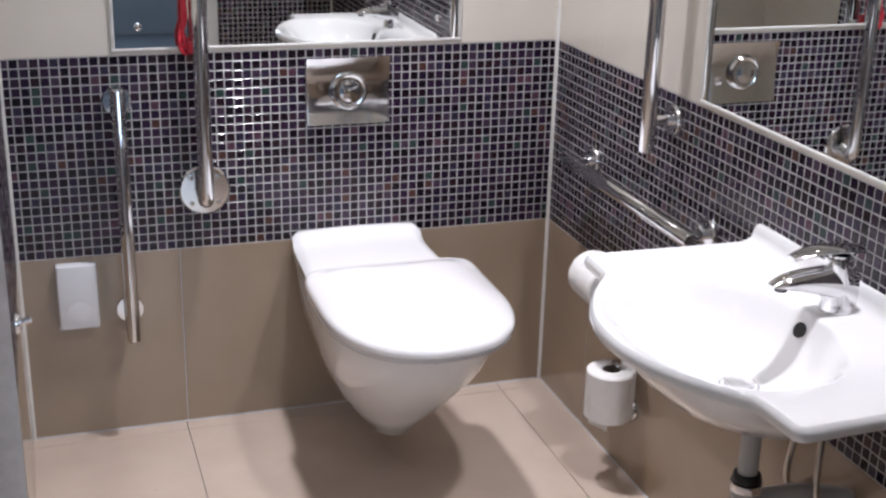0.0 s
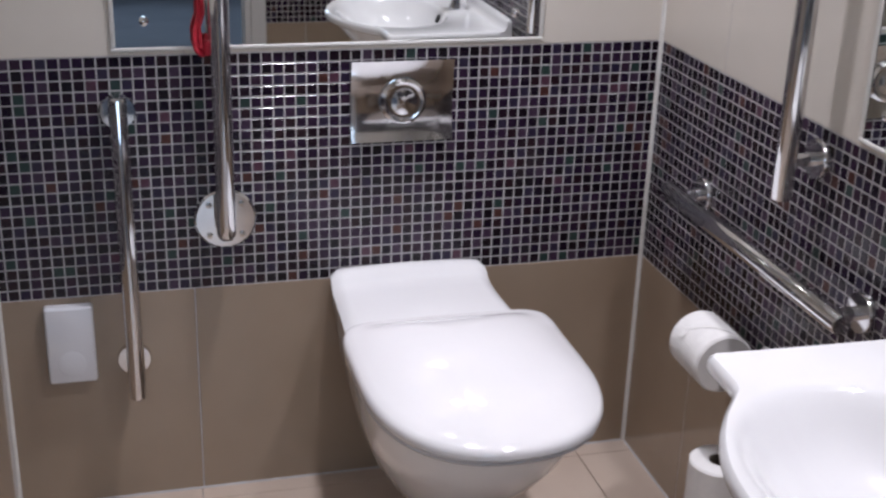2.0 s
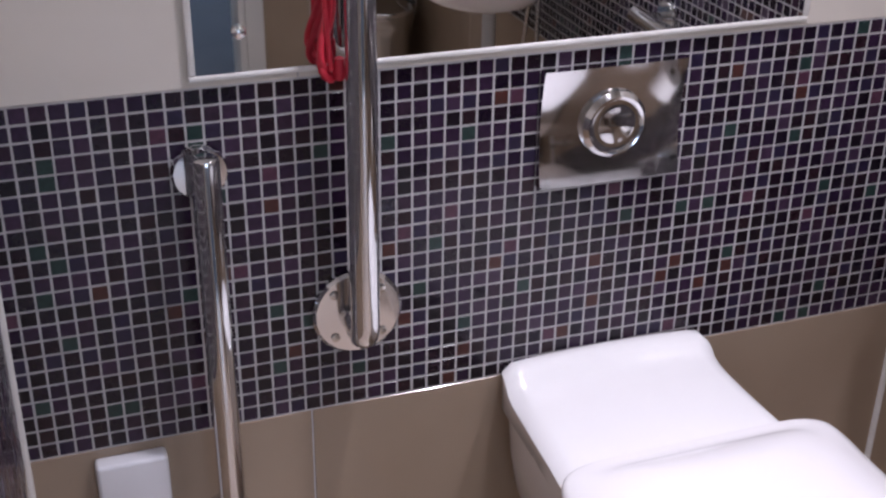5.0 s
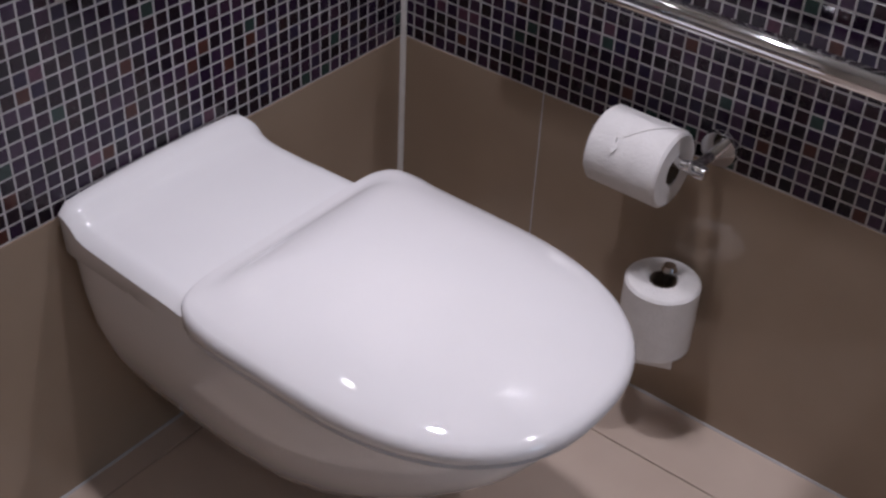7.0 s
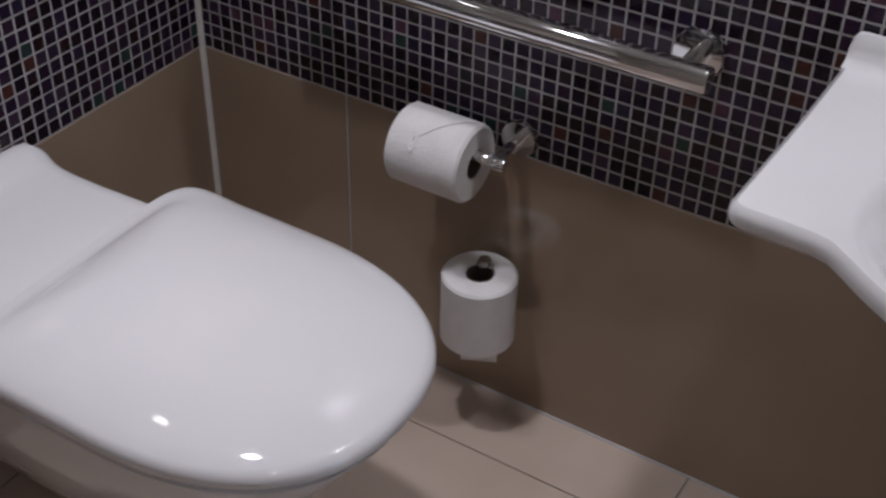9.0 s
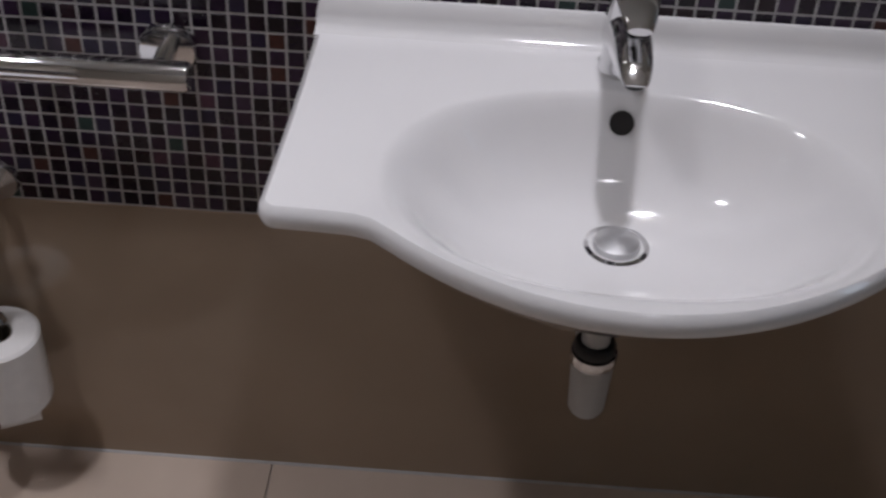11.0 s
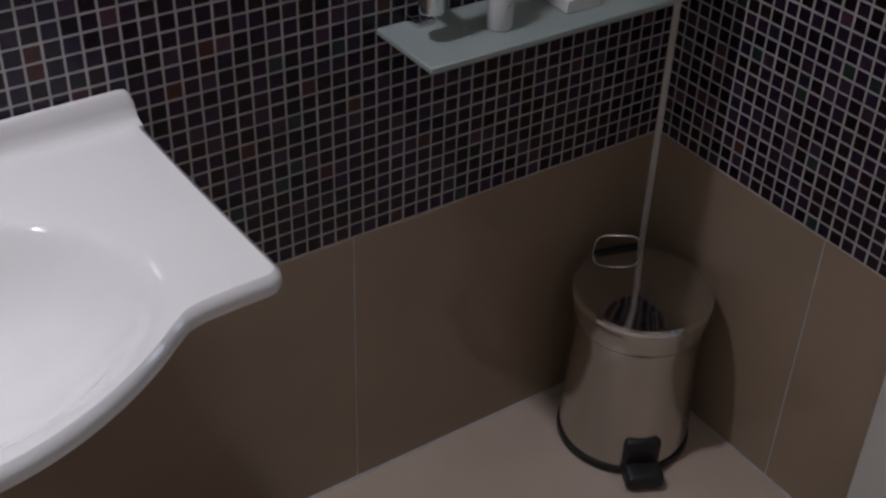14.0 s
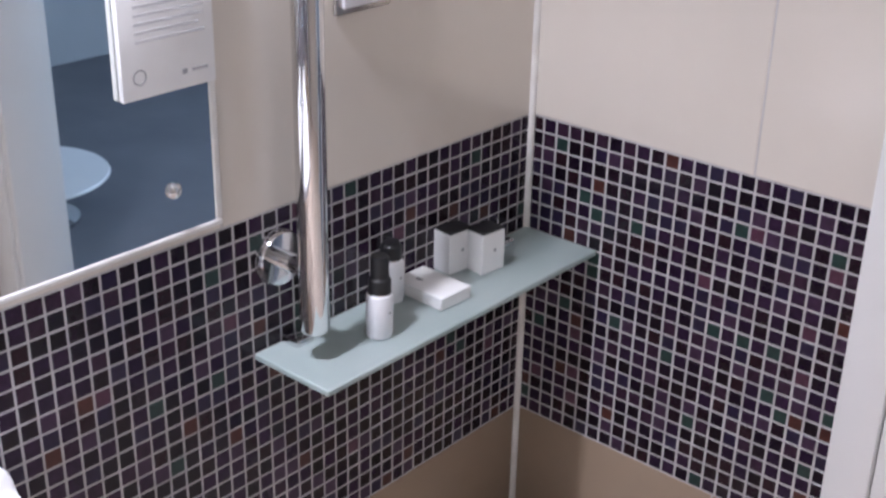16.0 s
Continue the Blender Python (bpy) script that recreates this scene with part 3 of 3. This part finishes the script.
# ---- mirrors ----
def mirror(axis, a0, a1, z0, z1, label):
    """A screwed wall mirror with a white edge bead; axis x lies on the back wall, y on the basin wall."""
    ob = thing("mirror", (((a0 + a1) / 2, 0, z0) if axis == "x" else (0, (a0 + a1) / 2, z0)), label, "mirror", "wall mirrors")

    def put(name, lo_a, hi_a, lo_z, hi_z, d0, d1, mat, bevel=0.0):
        lo, hi = ((lo_a, -d1, lo_z), (hi_a, -d0, hi_z)) if axis == "x" else ((-d1, lo_a, lo_z), (-d0, hi_a, hi_z))
        part(name, local(box(lo, hi, bevel), ob), mat, ob, smooth=bool(bevel))

    put("glass", a0, a1, z0, z1, 0.0005, 0.005, M_MIRROR)
    put("edge_bead", a0 - 0.009, a1 + 0.009, z0 - 0.0075, z0 - 0.0005, 0.0005, 0.007, M_SEAL, 0.002)
    put("edge_bead", a0 - 0.009, a1 + 0.009, z1 + 0.0005, z1 + 0.009, 0.0005, 0.007, M_SEAL, 0.002)
    put("edge_bead", a0 - 0.009, a0 - 0.0005, z0, z1, 0.0005, 0.007, M_SEAL, 0.002)
    put("edge_bead", a1 + 0.0005, a1 + 0.009, z0, z1, 0.0005, 0.007, M_SEAL, 0.002)
    for a in (a0 + 0.052, a1 - 0.052):
        for z in (z0 + 0.048, z1 - 0.048):
            at = (a, 0, z) if axis == "x" else (0, a, z)
            part("screw", local(turned([(0.0, -0.0051), (0.0085, -0.0051), (0.0085, -0.008), (0.006, -0.0105), (0.0, -0.0115)], at, axis="y" if axis == "x" else "x", n=24), ob), M_CHROME, ob)
    return ob


mirror("x", -1.084, -0.270, 0.957, 1.90, "frameless screwed wall mirror above the flush plate")
mirror("y", -1.932, -0.740, 0.957, 1.90, "frameless screwed wall mirror above the wash basin")

# notice card hung on the mirror
card = thing("notice_card", (-0.012, -1.88, 1.2), "white printed notice card hung on the mirror", "notice")
part("sheet", local(box((-0.0135, -1.937, 1.113), (-0.0062, -1.824, 1.285), 0.0008), card), M_CARD, card)
for k in range(11):
    part("text_line", local(box((-0.0140, -1.925 + 0.007 * (k % 4 == 1), 1.168 + k * 0.0085), (-0.01355, -1.842, 1.1708 + k * 0.0085)), card), M_TEXT, card, smooth=False)
ringb = ringed([(0.0065, 0.0), (0.008, 0.0), (0.008, -0.0006), (0.0065, -0.0006), (0.0065, 0.0)], (-0.01355, -1.844, 1.135), "x", 24)
part("round_mark", local(ringb, card), M_PRINT, card)
part("small_mark", local(box((-0.0142, -1.901, 1.128), (-0.01355, -1.895, 1.133)), card), M_PRINT, card, smooth=False)
part("text_line", local(box((-0.0142, -1.927, 1.129), (-0.01355, -1.907, 1.132)), card), M_PRINT, card, smooth=False)

# red alarm cord
cord = thing("alarm_cord", (-0.937, -0.03, 0.95), "red emergency pull cord hanging beside the folded rail", "pull cord")
pts = [(-0.932 + 0.004 * math.sin(z * 23), -0.033 + 0.004 * math.cos(z * 17), z) for z in [CEIL - 0.001 - i * (CEIL - 0.96) / 60 for i in range(61)]]
part("cord", local(tube(pts, 0.0035, 10), cord), M_RED, cord)
pts = [(-0.936 + 0.008 * math.sin(i * 0.55), -0.030 - 0.006 * math.cos(i * 0.7), 1.10 - 0.155 * math.sin(math.pi * i / 30)) for i in range(31)]
part("loop", local(tube(pts, 0.0045, 10), cord), M_RED, cord)
part("toggle", local(turned([(0.0, 0.945), (0.006, 0.946), (0.008, 0.955), (0.006, 0.972), (0.0, 0.975)], (-0.922, -0.034, 0), "z", 20), cord), M_RED, cord)

# sanitary bag dispenser
dispenser = thing("bag_dispenser", (-1.215, 0, 0.37), "white plastic bag dispenser on the wall", "dispenser")
part("case", local(box((-1.254, -0.028, 0.292), (-1.162, -0.0005, 0.455), 0.006, 3), dispenser), M_PLASTIC, dispenser)
part("slot", local(turned([(0.0, -0.0278), (0.024, -0.0278), (0.027, -0.0288), (0.024, -0.0296), (0.0, -0.0285)], (-1.208, 0, 0.335), "y", 32), dispenser), M_PLASTIC, dispenser)


# ---- toilet rolls ----
def paper_profile(h0, h1, r=0.056, core=0.020):
    return [(core, h0 + 0.004), (core + 0.002, h0), (r - 0.004, h0), (r, h0 + 0.004), (r, h1 - 0.004), (r - 0.004, h1), (core + 0.002, h1), (core, h1 - 0.004), (core, h0 + 0.004)]


holder = thing("paper_holder", (0, -0.565, 0.494), "chrome toilet roll holder on the tiled wall", "roll holder", "roll holders")
flange(holder, (0, -0.578, 0.497), "x", 0.028, 0.012)
part("arm", local(tube(bend((-0.008, -0.578, 0.497), (-0.078, -0.578, 0.497), (-0.078, -0.418, 0.497), 0.022), 0.008), holder), M_CHROME, holder)
part("knob", local(turned([(0.0, -0.598), (0.009, -0.596), (0.011, -0.584), (0.008, -0.572), (0.0, -0.570)], (-0.078, 0, 0.497), "y", 20), holder), M_CHROME, holder)
roll = thing("toilet_roll", (-0.078, -0.48, 0.480), "white toilet roll with a folded end on its holder", "toilet roll", "toilet rolls")
part("roll", local(ringed(paper_profile(-0.550, -0.435, 0.056), (-0.078, 0, 0.482), "y"), roll), M_PAPER, roll)
part("core", local(ringed([(0.0190, -0.549), (0.0199, -0.549), (0.0199, -0.436), (0.0190, -0.436), (0.0190, -0.549)], (-0.078, 0, 0.482), "y", 32), roll), M_BOARD, roll, "cardboard core")
bm = bmesh.new()
flap = []
for i in range(13):
    a = radians(118 - i * 7)
    w, shift = 0.0555 * (1 - 0.99 * i / 12), 0.022 * i / 12
    flap.append([(-0.078 - 0.0576 * math.cos(a), -0.4925 - w + shift, 0.482 + 0.0576 * math.sin(a)), (-0.078 - 0.0576 * math.cos(a), -0.4925 + w * 0.99 + shift * 0.4, 0.482 + 0.0576 * math.sin(a))])
vs = [[bm.verts.new(p) for p in r] for r in flap]
for a_, b_ in zip(vs, vs[1:]):
    bm.faces.new((a_[0], b_[0], b_[1], a_[1]))
bmesh.ops.recalc_face_normals(bm, faces=bm.faces)
bmesh.ops.solidify(bm, geom=bm.faces[:], thickness=0.0010)
part("folded_end", local(bm, roll), M_PAPER, roll)

spare_holder = thing("paper_holder", (0, -0.56, 0.2), "chrome upright spare roll holder", "roll holder", "roll holders")
SX, SY = -0.066, -0.558
flange(spare_holder, (0, SY, 0.180), "x", 0.026, 0.012)
part("arm", local(tube(bend((-0.008, SY, 0.165), (SX + 0.011, SY, 0.160), (SX + 0.011, SY, 0.300), 0.02), 0.0045), spare_holder), M_CHROME, spare_holder)
part("knob", local(turned([(0.0, 0.296), (0.010, 0.297), (0.012, 0.304), (0.009, 0.311), (0.0, 0.313)], (SX + 0.01, SY - 0.002, 0), "z", 20), spare_holder), M_CHROME, spare_holder)
spare = thing("toilet_roll", (SX, SY, 0.19), "white spare toilet roll standing on its holder", "toilet roll", "toilet rolls")
part("roll", local(ringed(paper_profile(0.172, 0.291, 0.0565), (SX, SY, 0), "z"), spare), M_PAPER, spare)
part("core", local(ringed([(0.0190, 0.173), (0.0199, 0.173), (0.0199, 0.2905), (0.0190, 0.2905), (0.0190, 0.173)], (SX, SY, 0), "z", 32), spare), M_BOARD, spare, "cardboard core")
bm = box((SX - 0.045, SY - 0.034, 0.160), (SX - 0.0438, SY + 0.02, 0.21))
bmesh.ops.rotate(bm, cent=(SX, SY, 0.2), matrix=Matrix.Rotation(radians(25), 3, "Z"), verts=bm.verts)
part("loose_end", local(bm, spare), M_PAPER, spare, smooth=False)


# ---- shelf and toiletries ----
SHELF_Z = 0.771
shelf = thing("glass_shelf", (-0.07, -2.18, SHELF_Z), "frosted glass shelf in the mosaic corner", "shelf")
part("glass", local(box((-0.126, END_Y + 0.002, SHELF_Z - 0.008), (-0.002, -1.978, SHELF_Z), 0.0015, 1), shelf), M_FROST, shelf)
for y in (-2.035, -2.42):
    part("bracket", local(box((-0.030, y - 0.014, SHELF_Z - 0.018), (-0.0005, y + 0.014, SHELF_Z + 0.009), 0.004, 2), shelf), M_CHROME, shelf)


def toiletry_bottle(x, y, tall, words):
    ob = thing("toiletry_bottle", (x, y, SHELF_Z), words, "bottle", "shelf toiletries")
    part("body", turned([(0.0, 0.0005), (0.0150, 0.0005), (0.0165, 0.003), (0.0165, 0.052), (0.0155, 0.056), (0.0125, 0.058), (0.0, 0.058)], (0, 0, 0), "z", 32), M_PLASTIC, ob)
    part("cap", turned([(0.0, 0.058), (0.0135, 0.0582), (0.0138, 0.074), (0.0128, 0.0765), (0.0112, 0.078), (0.0112, tall - 0.003), (0.0100, tall - 0.0005), (0.0, tall)], (0, 0, 0), "z", 32), M_BLACK, ob)
    part("neck_ring", turned([(0.0128, 0.0575), (0.0142, 0.0578), (0.0142, 0.0592), (0.0128, 0.0595)], (0, 0, 0), "z", 32), M_CHROME, ob)
    part("small_mark", box((-0.0171, -0.0015, 0.034), (-0.0163, 0.0015, 0.036)), M_PRINT, ob, smooth=False)
    return ob


toiletry_bottle(-0.076, -2.112, 0.106, "small white toiletry bottle with a tall black cap")
toiletry_bottle(-0.021, -2.190, 0.082, "small white toiletry bottle with a short black cap")

soap = thing("soap_carton", (-0.050, -2.236, SHELF_Z), "flat white cardboard soap carton", "box", "shelf toiletries")
soap.rotation_euler = (0, 0, radians(-2))
part("carton", box((-0.042, -0.028, 0.0005), (0.042, 0.028, 0.018), 0.0012, 1), M_CARD, soap)
part("small_mark", box((0.012, 0.004, 0.0181), (0.021, 0.009, 0.0186)), M_PRINT, soap, smooth=False)
for x, y, a in ((-0.049, -2.343, -6), (-0.0175, -2.314, -6)):
    carton = thing("toiletry_carton", (x, y, SHELF_Z), "small white upright carton with a black top", "box", "shelf toiletries")
    carton.rotation_euler = (0, 0, radians(a))
    part("carton", box((-0.016, -0.021, 0.0005), (0.016, 0.021, 0.058), 0.001, 1), M_CARD, carton)
    part("top", box((-0.0158, -0.0208, 0.0581), (0.0158, 0.0208, 0.0605), 0.0008, 1), M_BLACK, carton)
    part("small_mark", box((-0.0166, -0.004, 0.030), (-0.0161, 0.0, 0.034)), M_PRINT, carton, smooth=False)

# shaver socket on the wall
socket = thing("shaver_socket", (0, -2.16, 1.2), "white shaver socket plate with a steel edge", "socket")
part("edge_plate", local(box((-0.006, -2.205, 1.145), (-0.0005, -2.115, 1.297), 0.003), socket), M_STEEL, socket)
part("cover", local(box((-0.013, -2.199, 1.153), (-0.0062, -2.122, 1.291), 0.003), socket), M_PLASTIC, socket)
part("screw", local(turned([(0.0, -0.0131), (0.003, -0.0131), (0.003, -0.0138), (0.0, -0.0142)], (0, -2.160, 1.162), "x", 12), socket), M_STEEL, socket)

# pedal bin
PB = (-0.139, -2.372)
pedal_bin = thing("pedal_bin", (PB[0], PB[1], 0), "stainless steel pedal bin with a flat lid", "bin")
pedal_bin.scale = (1.03, 1.03, 1.09)
part("body", turned([(0.0, 0.012), (0.102, 0.012), (0.1025, 0.05), (0.098, 0.12), (0.0945, 0.19), (0.0945, 0.212), (0.098, 0.222), (0.0, 0.2222)], (0, 0, 0), "z", 56), M_STEEL, pedal_bin)
part("base_ring", turned([(0.0, 0.0), (0.103, 0.0), (0.106, 0.004), (0.105, 0.013), (0.0, 0.0135)], (0, 0, 0), "z", 56), M_BLACK, pedal_bin)
part("rim_band", turned([(0.0, 0.2225), (0.098, 0.2227), (0.101, 0.228), (0.1025, 0.252), (0.101, 0.258), (0.0, 0.258)], (0, 0, 0), "z", 56), M_STEEL, pedal_bin)
part("lid", turned([(0.0, 0.2583), (0.102, 0.2585), (0.105, 0.262), (0.105, 0.269), (0.1025, 0.272), (0.094, 0.2715), (0.06, 0.2735), (0.0, 0.2745)], (0, 0, 0), "z", 56), M_CHROME, pedal_bin)
pd = Vector((-0.90, 0.44, 0)).normalized()
bm = box((-0.030, -0.108, 0.004), (0.030, 0.025, 0.030), 0.009, 3)
bmesh.ops.translate(bm, verts=bm.verts, vec=(0, -0.035 + 0.0, 0))
bmesh.ops.rotate(bm, cent=(0, 0, 0), matrix=Matrix.Rotation(math.atan2(pd.y, pd.x) + math.pi / 2, 3, "Z"), verts=bm.verts)
part("pedal", bm, M_BLACK, pedal_bin)
bm = box((-0.029, -0.110, 0.010), (0.029, -0.088, 0.070), 0.009, 3)
bmesh.ops.rotate(bm, cent=(0, 0, 0), matrix=Matrix.Rotation(math.atan2(pd.y, pd.x) + math.pi / 2, 3, "Z"), verts=bm.verts)
part("pedal_housing", bm, M_BLACK, pedal_bin)
hd = Vector((0.96, -0.28, 0)).normalized()
side = Vector((0.57, 0.82, 0))
hp = []
for i in range(25):
    a = math.pi * i / 24
    s_ = math.copysign(abs(math.cos(a)) ** 0.5, math.cos(a))
    hp.append(hd * 0.096 + side * (0.036 * s_) + Vector((0, 0, 0.262 + 0.038 * math.sin(a) ** 0.5)))
part("handle", tube(hp, 0.0019, 10), M_CHROME, pedal_bin)
bm = box((-0.036, 0.092, 0.235), (0.036, 0.106, 0.276), 0.004, 2)
bmesh.ops.rotate(bm, cent=(0, 0, 0), matrix=Matrix.Rotation(math.atan2(hd.y, hd.x) - math.pi / 2, 3, "Z"), verts=bm.verts)
part("hinge", bm, M_BLACK, pedal_bin)

# round table in the bedroom
table = thing("round_table", (-2.15, -2.93, 0), "low round table with a pale glass top", "table")
part("tabletop", turned([(0.0, 0.138), (0.235, 0.138), (0.24, 0.143), (0.235, 0.150), (0.0, 0.150)], (0, 0, 0), "z", 56), M_PLASTIC, table)
part("column", turned([(0.0, 0.02), (0.025, 0.02), (0.022, 0.08), (0.03, 0.1379), (0.0, 0.1379)], (0, 0, 0), "z", 28), M_CHROME, table)
part("foot", turned([(0.0, 0.0), (0.14, 0.0), (0.14, 0.008), (0.03, 0.02), (0.0, 0.02)], (0, 0, 0), "z", 40), M_CHROME, table)

# recessed downlights; the third fitting only goes with the added fill lamp
for lx, ly, power, beam in LAMPS:
    dl = thing("downlight", (lx, ly, CEIL), "small recessed ceiling downlight, assumed out of view", "downlight", "ceiling downlights")
    part("trim_ring", ringed([(0.054, -0.0005), (0.054, -0.006), (0.066, -0.006), (0.069, -0.0005), (0.054, -0.0005)], (0, 0, 0), "z", 40), M_CHROME, dl)
    part("lens", turned([(0.0, -0.0004), (0.052, -0.0004), (0.052, -0.003), (0.0, -0.004)], (0, 0, 0), "z", 32), M_GLOW, dl)


# ---- wall and floor tiles ----
def slab_mesh(name, w, h, d, bev, mat):
    """A tile: flat face with a chamfered edge, facing +z, thickness d."""
    bm = bmesh.new()
    a, b = w / 2, h / 2
    rings = [[(-a, -b, 0), (a, -b, 0), (a, b, 0), (-a, b, 0)], [(-a, -b, d - bev), (a, -b, d - bev), (a, b, d - bev), (-a, b, d - bev)],
             [(-a + bev, -b + bev, d), (a - bev, -b + bev, d), (a - bev, b - bev, d), (-a + bev, b - bev, d)]]
    loft(rings, False, bm)
    bm.verts.ensure_lookup_table()
    bm.faces.new([bm.verts[8], bm.verts[9], bm.verts[10], bm.verts[11]])
    return finish(name, bm, mat, False)


def frame_of(origin, right):
    """Wall coordinates: u along right, v up, w out of the wall."""
    r = Vector(right)
    up = Vector((0, 0, 1))
    out = r.cross(up)
    m = Matrix((r, up, out)).transposed().to_4x4()
    m.translation = Vector(origin)
    return m


def big_tiles(wall, origin, right, length, us, vs, mat, joint=0.002):
    """Large tiles between the joint lines us and vs of one wall."""
    f = frame_of(origin, right)
    us, vs = [0.0] + us + [length], vs
    for u0, u1 in zip(us, us[1:]):
        for v0, v1 in zip(vs, vs[1:]):
            me = slab_mesh("tile", u1 - u0 - joint, v1 - v0 - joint, BACK, 0.0012, mat)
            ob = new("tile", me)
            ob.parent = wall
            ob.matrix_basis = f @ Matrix.Translation(((u0 + u1) / 2, (v0 + v1) / 2, -BACK))


UP = [BAND_TOP, 1.34, 1.74, 2.14, CEIL]
LOW = [0.0, BAND_LOW]
north_len, east_len, south_len, west_len = -WEST_X, -END_Y, -(DOOR_R + 0.058), -NIB_Y
big_tiles(wall_north, (WEST_X, 0, 0), (1, 0, 0), north_len, [north_len - 0.963], LOW, M_TILE)
big_tiles(wall_north, (WEST_X, 0, 0), (1, 0, 0), north_len, [north_len - 0.963], UP, M_CREAM)
big_tiles(wall_east, (0, 0, 0), (0, -1, 0), east_len, [0.279, 1.944], LOW, M_TILE)
big_tiles(wall_east, (0, 0, 0), (0, -1, 0), east_len, [0.279, 1.944], UP, M_CREAM)
big_tiles(wall_south, (0, END_Y, 0), (-1, 0, 0), south_len, [0.345], LOW, M_TILE)
big_tiles(wall_south, (0, END_Y, 0), (-1, 0, 0), south_len, [0.345], UP, M_CREAM)
big_tiles(wall_west, (WEST_X, NIB_Y, 0), (0, 1, 0), west_len, [], LOW, M_TILE)
big_tiles(wall_west, (WEST_X, NIB_Y, 0), (0, 1, 0), west_len, [], UP, M_CREAM)

# white sealant in the corners
for name, x, y in (("trim_1", -0.001, -0.001), ("trim_2", -0.001, END_Y + 0.001), ("trim_3", WEST_X + 0.001, -0.001)):
    tagged(part(name, tube([(x, y, 0.001), (x, y, CEIL - 0.001)], 0.0062, 12), M_SEAL), "white sealant bead along the wall corner", "trim", kind="structure")
for name, p, q in (("trim_4", (WEST_X + 0.008, 0, 0), (-0.008, 0, 0)), ("trim_5", (0, -0.008, 0), (0, END_Y + 0.008, 0)), ("trim_6", (-0.008, END_Y, 0), (DOOR_R + 0.06, END_Y, 0))):
    tagged(part(name, tube([p, q], 0.0032, 12), M_GROUT), "pale sealant bead where wall meets floor", "trim", kind="structure")

# floor tiles
xs = [0.0, -0.128, -0.968, -1.810, FAR_X]
ys = [0.0, -0.045, -0.900, -1.760, END_Y - 0.12]
for y1, y0 in zip(ys, ys[1:]):
    row = xs if y1 > -0.8 else [xs[0]] + xs[2:]
    for x1, x0 in zip(row, row[1:]):
        me = slab_mesh("tile", x1 - x0 - 0.002, y1 - y0 - 0.002, 0.005, 0.001, M_FLOOR)
        ob = new("tile", me)
        ob.parent = floor
        ob.location = ((x0 + x1) / 2, (y0 + y1) / 2, -0.005)


def mosaic(wall, origin, right, length, near, offset=0.0):
    """The band of small glass tiles; those within `near` (a stretch of columns) are parts of their own."""
    f = frame_of(origin, right)
    size, thick = PITCH - 0.0021, 0.0058
    one = slab_mesh("mosaic_tile", size, size, thick, 0.0011, M_MOSAIC)
    cols = int((length - 0.003) / PITCH + 0.5)
    step = length / cols
    verts, faces = [], []
    a, d, bv = size / 2, thick, 0.0011
    shape = [(-a, -a, 0), (a, -a, 0), (a, a, 0), (-a, a, 0), (-a, -a, d - bv), (a, -a, d - bv), (a, a, d - bv), (-a, a, d - bv),
             (-a + bv, -a + bv, d), (a - bv, -a + bv, d), (a - bv, a - bv, d), (-a + bv, a - bv, d)]
    quads = [(0, 1, 5, 4), (1, 2, 6, 5), (2, 3, 7, 6), (3, 0, 4, 7), (4, 5, 9, 8), (5, 6, 10, 9), (6, 7, 11, 10), (7, 4, 8, 11), (8, 9, 10, 11)]
    rnd = random.Random(len(wall.name) + int(length * 1000))
    count = 0
    for c in range(cols):
        for r in range(ROWS):
            u = (c + 0.5) * step + rnd.uniform(-0.0002, 0.0002)
            v = BAND_LOW + (r + 0.5) * PITCH + rnd.uniform(-0.0002, 0.0002)
            m = f @ Matrix.Translation((u, v, -BACK + rnd.uniform(-0.0003, 0.0001))) @ Euler((rnd.uniform(-0.008, 0.008), rnd.uniform(-0.008, 0.008), rnd.uniform(-0.01, 0.01))).to_matrix().to_4x4()
            if near[0] <= c < near[1] and count < 300:
                ob = new("mosaic_tile", one)
                ob.parent = wall
                ob.matrix_basis = m
                count += 1
            else:
                k = len(verts)
                verts += [m @ Vector(p) for p in shape]
                faces += [tuple(k + i for i in q) for q in quads]
    me = bpy.data.meshes.new("mosaic_field")
    me.from_pydata([tuple(v) for v in verts], [], faces)
    me.materials.append(M_MOSAIC)
    ob = new("mosaic_field", me)
    ob.parent = wall
    tagged(ob, "field of small dark glass mosaic tiles", kind="stuff")


mosaic(wall_north, (WEST_X, 0, 0), (1, 0, 0), north_len, (12, 26))
mosaic(wall_east, (0, 0, 0), (0, -1, 0), east_len, (84, 98))
mosaic(wall_south, (0, END_Y, 0), (-1, 0, 0), south_len, (0, 14))
mosaic(wall_west, (WEST_X, NIB_Y, 0), (0, 1, 0), west_len, (0, 14))
